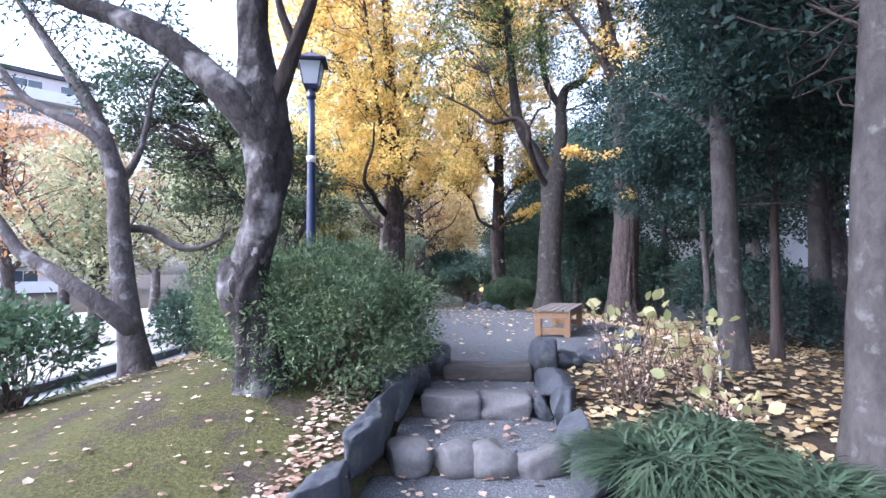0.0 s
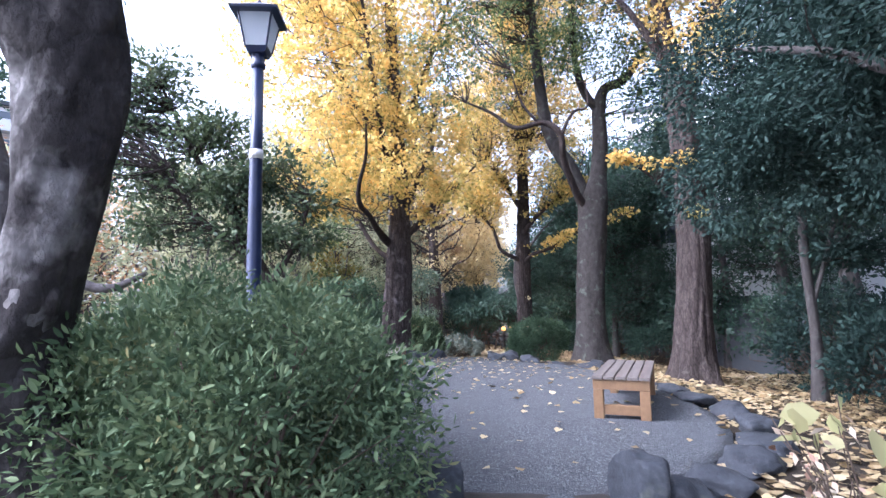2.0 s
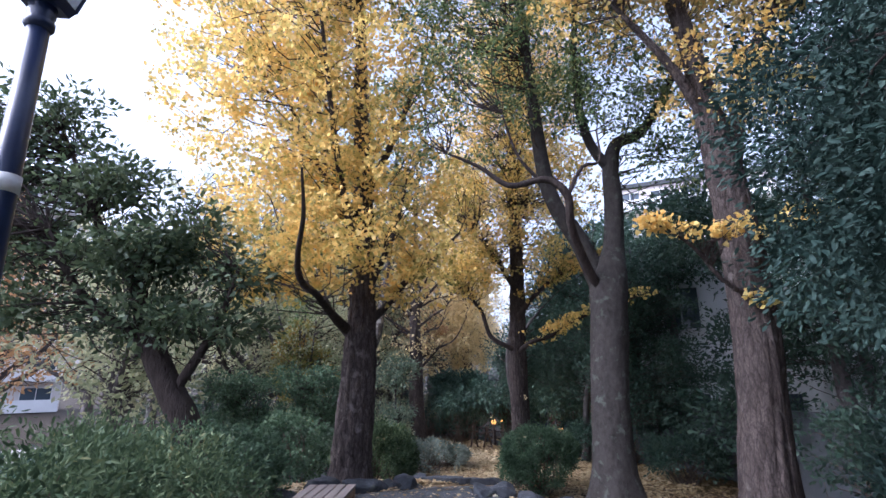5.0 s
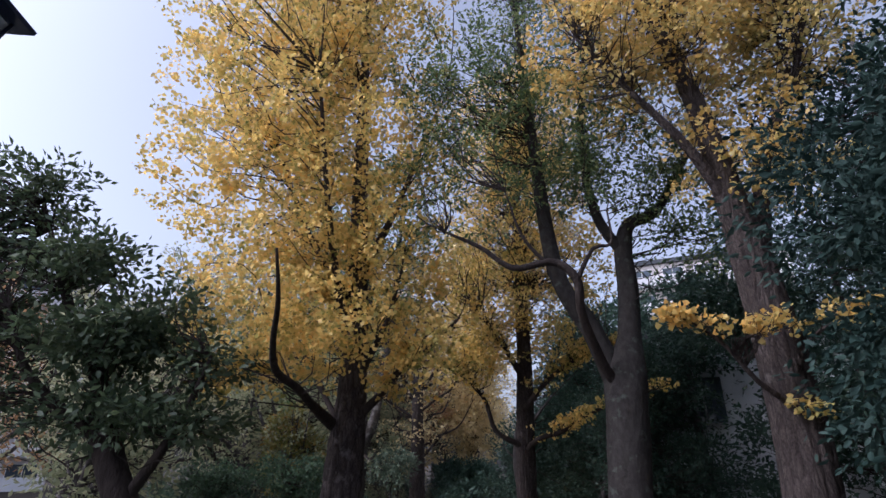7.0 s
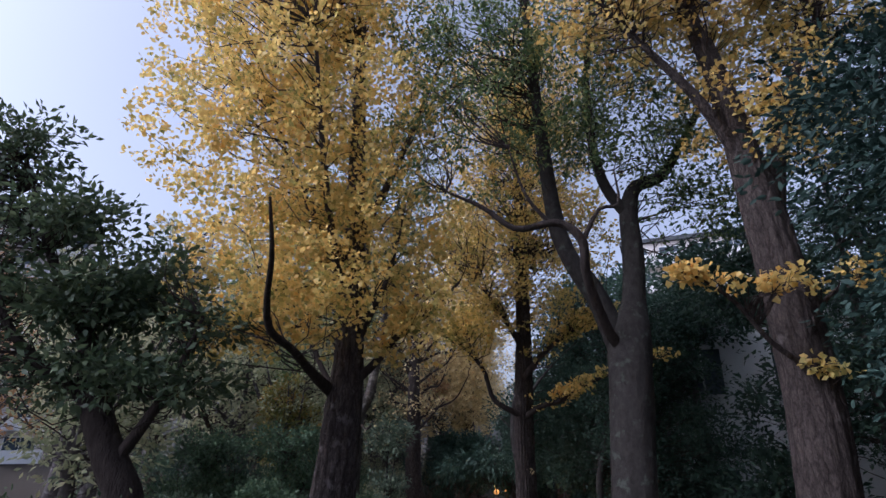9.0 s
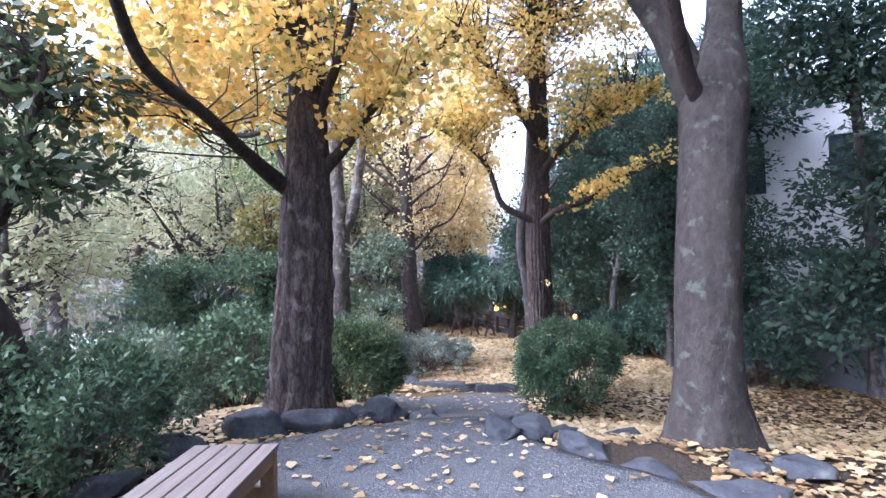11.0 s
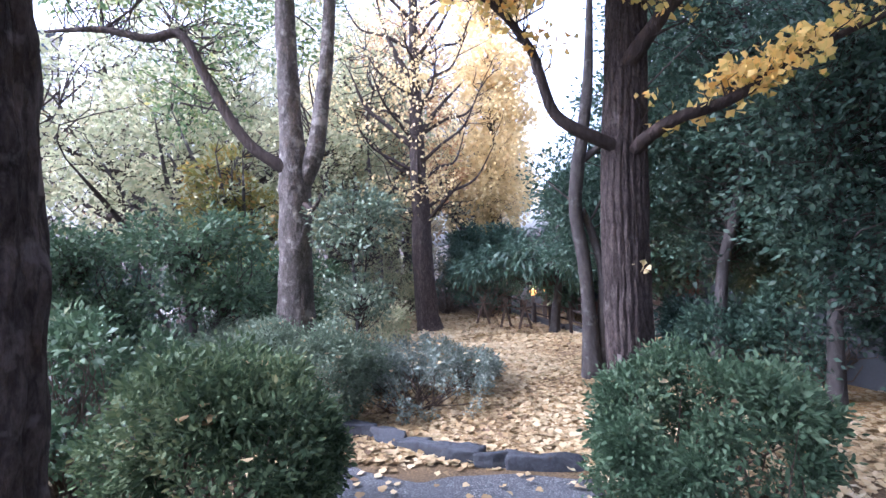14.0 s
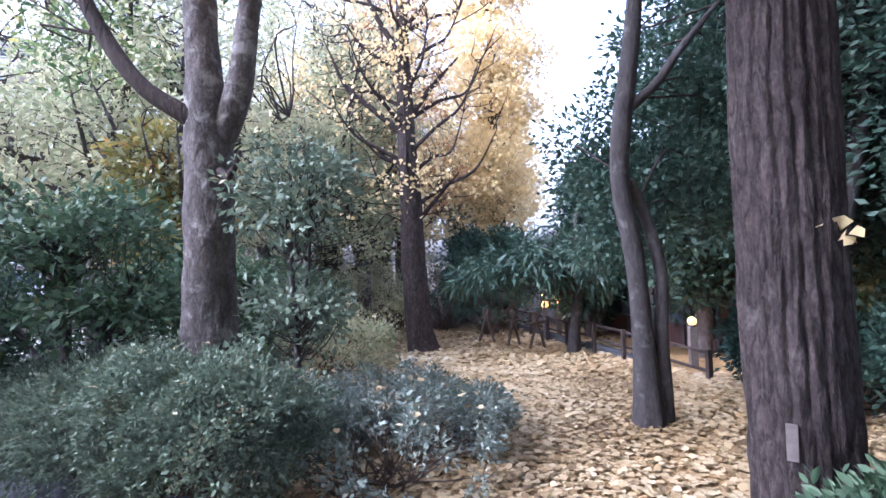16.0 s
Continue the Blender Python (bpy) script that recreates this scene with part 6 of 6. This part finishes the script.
stick.matrix_basis = pose(2.55, 3.9, float(terrain(2.55, 3.9)))
tagged(stick, "thin pale bent stick standing in the fallen leaves", "stick")

# clump of strap-leaved grass
def grass_clump(place, radius, blades, length, seed, label):
    r = np.random.default_rng(seed)
    top = empty("grass_clump", place, label, "plant")
    a, k = r.uniform(0, 6.28, blades), r.uniform(0, 1, blades) ** 0.5
    foot = np.stack([np.cos(a) * k * radius * 0.5, np.sin(a) * k * radius * 0.5, np.zeros(blades)], 1)
    b = a + r.normal(size=blades) * 1.1
    out = np.stack([np.cos(b), np.sin(b), np.zeros(blades)], 1)
    ln = length * r.uniform(0.6, 1.2, blades)
    wd = 0.009 * r.uniform(0.7, 1.3, blades)
    sidev = np.stack([-np.sin(b), np.cos(b), np.zeros(blades)], 1)
    rows, rise = 5, r.uniform(0.5, 0.95, blades)
    V = []
    for j in range(rows):
        s = j / (rows - 1)
        c = foot + out * (ln * (0.25 * s + 0.55 * s * s))[:, None]
        c[:, 2] += ln * (rise * 1.3 * s - 1.0 * s * s * rise)
        w2 = (wd * (1 - s ** 2.5) + 0.0006)[:, None]
        V += [c - sidev * w2, c + sidev * w2]
    V = np.stack(V, 1)
    kk = np.arange(blades)[:, None] * rows * 2
    quads = np.stack([np.stack([kk[:, 0] + 2 * j, kk[:, 0] + 2 * j + 1, kk[:, 0] + 2 * j + 3, kk[:, 0] + 2 * j + 2], -1) for j in range(rows - 1)], 1).reshape(-1, 4)
    tagged(link("foliage", mesh_from("foliage", V.reshape(-1, 3), quads), M_GRASS, top), kind="stuff")
    return top


grass_clump((1.45, 2.25, float(terrain(1.45, 2.25))), 0.62, 1500, 0.55, 3, "dense clump of dark green strap-leaved grass")
grass_clump((1.95, 2.0, float(terrain(1.95, 2.0))), 0.5, 800, 0.5, 4, "dense clump of dark green strap-leaved grass")
grass_clump((1.85, 2.75, float(terrain(1.85, 2.75))), 0.4, 350, 0.4, 6, "thin clump of dark green strap-leaved grass")

# ---- boundary: wall, fence, lamps, houses ----
def slab(name, a, b, z0, z1, thick, mat, label, category="wall", kind="structure"):
    """An upright wall from a to b."""
    d = Vector((b[0] - a[0], b[1] - a[1], 0))
    ob = link(name, bpy.data.meshes.new(name), mat)
    bm = box_bm((d.length, thick, z1 - z0), (0, 0, 0), 0.01)
    bm.to_mesh(ob.data)
    bm.free()
    ob.matrix_basis = pose((a[0] + b[0]) / 2, (a[1] + b[1]) / 2, (z0 + z1) / 2, 0, 0, math.degrees(math.atan2(d.y, d.x)))
    return tagged(ob, label, category, kind=kind)


slab("wall_east", (12, 1), (8.9, 9.8), -1.0, 1.7, 0.2, M_CONCRETE, "plain grey concrete boundary wall")
slab("wall_southeast", (8.86, 10.0), (5.6, 16.9), -1.0, 0.9, 0.2, M_CONCRETE, "plain grey concrete boundary wall with stains")
slab("wall_northeast", (5.5, 17.1), (3.75, 20.2), -1.2, 0.35, 0.2, M_CONCRETE, "low grey concrete boundary wall")
slab("kerb_wall", (3.65, 20.3), (2.35, 24.6), -1.5, -0.78, 0.16, M_CONCRETE, "low concrete kerb at the end of the clearing")
slab("kerb_wall", (2.3, 24.75), (0.7, 29.5), -1.5, -0.85, 0.16, M_CONCRETE, "low concrete kerb at the end of the clearing")


def rail_fence(a, b, z, label):
    d = Vector((b[0] - a[0], b[1] - a[1], 0))
    top = empty("fence", (a[0], a[1], z), label, "fence", "boundary fences", math.degrees(math.atan2(d.y, d.x)))
    count = int(d.length / 0.9)
    for k in range(count + 1):
        part("post", box_bm((0.07, 0.07, 0.75), (k * d.length / count, 0, 0.3), 0.006), M_LIMB, top)
    for h in (0.62, 0.35):
        part("rail", box_bm((d.length, 0.03, 0.045), (d.length / 2, -0.055, h), 0.006), M_LIMB, top)
    return top


rail_fence((3.3, 20.6), (2.0, 24.9), -0.95, "dark post-and-rail fence before the lit house")
rail_fence((1.95, 25.1), (0.6, 29.0), -1.05, "dark post-and-rail fence before the lit house")


def garden_lamp(x, y, z, ground_z, label, radius):
    """A pale post with a bare warm globe."""
    top = empty("garden_lamp", (x, y, ground_z), label, "lamp", "lit garden lamps")
    h = z - ground_z
    part("post", box_bm((0.12, 0.12, h - 0.09), (0, 0, (h - 0.09) / 2), 0.01), M_SLAT, top, "weathered square post")
    part("cap", ring_bm([(0.05, h - 0.10), (0.06, h - 0.08), (0.04, h - 0.06)], 14), M_IRON, top)
    bm = bmesh.new()
    bmesh.ops.create_uvsphere(bm, u_segments=18, v_segments=10, radius=radius)
    bmesh.ops.translate(bm, vec=(0, 0, h), verts=bm.verts)
    part("globe", bm, M_BULB, top, "glowing warm white globe", True)
    if radius > 0.065:
        glow = bpy.data.lights.new("globe_light", "POINT")
        glow.energy, glow.color, glow.shadow_soft_size = 4.0, (1.0, 0.55, 0.2), 0.05
        new("globe_light", glow).matrix_world = pose(x, y, z + radius + 0.08)
    return top


garden_lamp(3.56, 21.88, -0.04, -1.0, "glowing garden lamp on a weathered post", 0.072)
garden_lamp(1.59, 26.27, -0.10, -1.1, "glowing garden lamp on a weathered post", 0.10)
garden_lamp(1.95, 26.5, -0.05, -1.1, "smaller glowing garden lamp on a weathered post", 0.06)
garden_lamp(5.05, 19.38, -0.03, -0.7, "glowing garden lamp on a weathered post", 0.09)
garden_lamp(4.75, 19.6, 0.0, -0.7, "smaller glowing garden lamp on a weathered post", 0.06)


def window_part(top, x, y, z, w2, h2, frame_mat, facing=-1):
    """A window with frame, glass and sill, set into the face at y."""
    fr = part("window", join(box_bm((w2 + 0.12, 0.08, 0.06), (x, y + facing * 0.03, z + h2 / 2 + 0.03), 0), box_bm((w2 + 0.12, 0.08, 0.06), (x, y + facing * 0.03, z - h2 / 2 - 0.03), 0),
                             box_bm((0.06, 0.08, h2), (x - w2 / 2 - 0.03, y + facing * 0.03, z), 0), box_bm((0.06, 0.08, h2), (x + w2 / 2 + 0.03, y + facing * 0.03, z), 0), box_bm((0.05, 0.06, h2), (x, y + facing * 0.03, z), 0)), frame_mat, top)
    part("pane", box_bm((w2, 0.02, h2), (x, y + facing * 0.012, z), 0), M_GLASS, fr)
    return fr


# timber house beyond the lamps
house = empty("timber_house", (5.9, 26.2, -1.3), "dark red-brown timber house with low eaves behind the trees", "house", "", 111)
part("wall", box_bm((10, 4, 3.0), (0, 0, 1.5), 0.02), M_BROWN_WALL, house)
part("roof", join(box_bm((10.8, 3.0, 0.16), (0, 1.25, 3.35), 0.02, turn=Matrix.Rotation(radians(-20), 4, "X")), box_bm((10.8, 3.0, 0.16), (0, -1.25, 3.35), 0.02, turn=Matrix.Rotation(radians(20), 4, "X"))), M_ROOF, house)
for k in range(4):
    window_part(house, -3.6 + k * 2.4, 2.0, 1.5, 1.2, 1.2, M_ROOF, 1)
for k in range(11):
    part("batten", box_bm((0.06, 0.05, 2.9), (-4.85 + k * 0.97, 2.03, 1.45), 0), M_ROOF, house)

# white house seen through the gap
wh = empty("white_house", (9.9, 19.9, -0.8), "white rendered two-storey house with small windows", "house", "", -22)
part("wall", box_bm((7.5, 6, 5.8), (0, 0, 2.9), 0.03), M_RENDER, wh)
part("roof", box_bm((8.0, 6.5, 0.25), (0, 0, 5.9), 0.05), M_ROOF, wh)
for zz in (1.4, 4.2):
    for xx in (-2.6, -0.6, 1.6):
        window_part(wh, xx, -3.0, zz, 0.9, 1.1, M_RENDER)


def apartment(place, turn, size, storeys, bays, label, mat):
    """A block with balconies and windows on its face."""
    top = empty("apartment_building", place, label, "building", "", turn)
    W, D, H = size
    part("wall", box_bm((W, D, H), (0, 0, H / 2), 0.05), mat, top)
    part("roof", box_bm((W + 0.6, D + 0.6, 0.5), (0, 0, H + 0.25), 0.05), M_CONCRETE, top)
    hs, wb = H / storeys, W / bays
    for s in range(storeys):
        part("balcony", join(box_bm((W * 0.98, 1.3, 0.18), (0, -D / 2 - 0.65, s * hs + 0.1), 0), box_bm((W * 0.98, 0.12, 1.05), (0, -D / 2 - 1.25, s * hs + 0.7), 0)), M_RENDER, top)
        for b in range(bays):
            window_part(top, (b + 0.5) * wb - W / 2, -D / 2, s * hs + 1.55, wb * 0.6, hs * 0.55, M_RENDER)
    return top


apartment((28, 64, -1), -20, (16, 12, 24), 8, 5, "tall white apartment building with balconies behind the trees", M_FACADE)
apartment((-58, 50, -1), 48, (34, 12, 24), 8, 8, "long pale apartment building with balconies across the plaza", M_FACADE)

# stakes holding the young trees
for k, (x, y) in enumerate(((0.1, 26.0), (1.25, 24.7), (0.75, 25.4))):
    z = float(terrain(x, y))
    st = empty("tree_stake", (x, y, z), "crossed wooden stakes at the edge of the leaf carpet", "stake", "tree stakes", 20 * k)
    for dx in (-0.22, 0.22):
        v, q, t = tube([(dx, 0, -0.1, 0.035), (dx * 0.3, 0, 0.45, 0.032), (-dx * 0.3, 0, 0.85, 0.03)], 8, 6, 0.03)
        link("pole", mesh_from("pole", v, q, t, True), M_TWIG, st)
    v, q, t = tube([(-0.25, 0.05, 0.6, 0.025), (0.25, 0.05, 0.62, 0.025)], 8, 4, 0.02)
    link("crossbar", mesh_from("crossbar", v, q, t, True), M_TWIG, st)

# number tag and a caught leaf on the furrowed ginkgo
tag = link("tree_tag", bpy.data.meshes.new("tree_tag"), M_SLAT)
bm = box_bm((0.04, 0.012, 0.14), (0, 0, 0), 0.003)
bm.to_mesh(tag.data)
bm.free()
tag.matrix_basis = pose(1.45, 15.08, 0.40, 0, 0, -35)
tagged(tag, "small wooden name tag on the ginkgo trunk", "tag")
sprig = empty("ginkgo_sprig", (1.66, 15.06, 1.18), "sprig of yellow ginkgo leaves on the trunk", "leaf")
r4 = np.random.default_rng(2)
tagged(link("leaves", leaf_mesh("leaves", r4.normal(size=(6, 3)) * 0.02, np.array([(0.8, -0.3, 0.2), (-0.8, -0.3, -0.1), (0.2, -0.4, 0.9), (0.9, -0.2, -0.4), (-0.5, -0.4, -0.6), (0.3, -0.5, -0.7)]), 0.06, FAN, 0.1, r4), M_GINKGO_PALE, sprig), kind="stuff")

# ---- fallen leaves ----
def inside(x, y, outline):
    o = np.array(outline)
    res = np.zeros(len(x), bool)
    for (x1, y1), (x2, y2) in zip(o, np.roll(o, -1, 0)):
        cross = ((y1 > y) != (y2 > y)) & (x < (x2 - x1) * (y - y1) / (y2 - y1 + 1e-12) + x1)
        res ^= cross
    return res


def fallen(name, count, x0, x1, y0, y1, mat, size, label, weight=None, height=None, seed=0, lift=0.012, shape=WIDE_FAN):
    """Leaves strewn over a stretch of ground."""
    r = np.random.default_rng(seed)
    x, y = r.uniform(x0, x1, count), r.uniform(y0, y1, count)
    keep = r.random(count) < (0.35 + 0.9 * (waves(x, y, seed + 1, 2.0) * 0.5 + 0.5)) * (weight(x, y) if weight else 1)
    x, y = x[keep], y[keep]
    z = height(x, y) if height else terrain(x, y)
    a = r.uniform(0, 6.28, len(x))
    P = np.stack([x, y, z + lift + r.uniform(0, 0.02, len(x))], 1)
    ways = np.stack([np.cos(a), np.sin(a), r.normal(size=len(x)) * 0.22], 1)
    ob = link(name, leaf_mesh(name, P, ways, size, shape, 0.12, r, 0.85), mat)
    return tagged(ob, label, "leaves", kind="stuff")


in_terr = lambda x, y: inside(x, y, TERRACE)
off_steps = lambda x, y: ~((x > -0.35) & (x < 1.1) & (y < 4.5)) & ~in_terr(x, y)
fallen("fallen_leaves", 9000, 1.1, 7.0, -1.5, 6.5, M_FALLEN, 0.072, "pale yellow ginkgo leaves thick on dark soil",
       lambda x, y: off_steps(x, y) * np.clip((5.6 + 0.6 * np.sin(1.7 * y) - x) / 1.6, 0, 1) * np.clip((y + 0.5 + 0.5 * np.sin(2 * x)) / 1.4, 0, 1) * np.interp(y, [4.5, 6], [1.0, 0.55]), seed=301)
fallen("fallen_leaves", 30000, 2.0, 8.0, 6.5, 17.5, M_FALLEN, 0.068, "carpet of yellow ginkgo leaves under the trees",
       lambda x, y: off_steps(x, y) * np.clip((7.6 + 0.5 * np.sin(1.3 * y) - x) / 1.8, 0, 1) * np.interp(y, [6.5, 9.5, 12], [0.4, 0.6, 1.0]), seed=302)
fallen("fallen_leaves", 1500, -2.2, 2.6, 4.4, 11.9, M_FALLEN, 0.065, "scattered yellow leaves on the gravel terrace", lambda x, y: in_terr(x, y) * np.interp(y, [4.4, 8.5, 11], [0.12, 0.25, 1.0]), lambda x, y: np.zeros_like(x) + 0.004, 303, 0.006)
fallen("fallen_leaves", 12000, -5, 2.2, 11.2, 16, M_FALLEN, 0.07, "yellow leaves heaped round the great ginkgo", lambda x, y: off_steps(x, y) * np.where((x > -0.9) & (x < 1.1) & (y > 13.6) & (y < 15.25), 0.04, np.where((x > -0.4) & (x < 1.0) & (y > 12), 0.2, 1.0)), seed=304)
fallen("fallen_leaves", 46000, -4.2, 4.0, 15.2, 21, M_FALLEN, 0.066, "thick carpet of yellow ginkgo leaves in the clearing", seed=305)
fallen("fallen_leaves", 22000, -4.5, 3.2, 21, 28, M_FALLEN, 0.11, "thick carpet of yellow ginkgo leaves in the clearing", seed=306)
fallen("fallen_leaves", 900, -0.85, -0.33, 1.3, 3.7, M_FALLEN_DRY, 0.042, "dry leaves drifted against the edging stones", seed=311)
fallen("fallen_leaves", 2600, -4.5, -0.35, 0.3, 6.5, M_FALLEN_DRY, 0.045, "dry pale leaves scattered over the mossy mound", lambda x, y: 0.22 + 0.9 * np.exp(-((x + 0.7) / 0.5) ** 2), seed=307)
fallen("fallen_leaves", 3000, -4.5, -1.2, 6.5, 12.5, M_FALLEN, 0.075, "yellow leaves under the bushes", off_steps, seed=308)
stair_z = lambda x, y: np.select([y < 2.85, y < 3.68, y < 4.4], [-0.475, -0.31, -0.155], 0.0) + 0.0
fallen("fallen_leaves", 160, -0.15, 0.92, 1.6, 4.25, M_FALLEN_DRY, 0.05, "a few pale leaves on the gravel steps", None, stair_z, 309, 0.01)
fallen("fallen_leaves", 280, -3.5, 1.1, 13.8, 15.4, M_FALLEN, 0.07, "yellow leaves strewn over the lower gravel path", None, lambda x, y: np.maximum(terrain(x, y), -0.53), 310, 0.01)
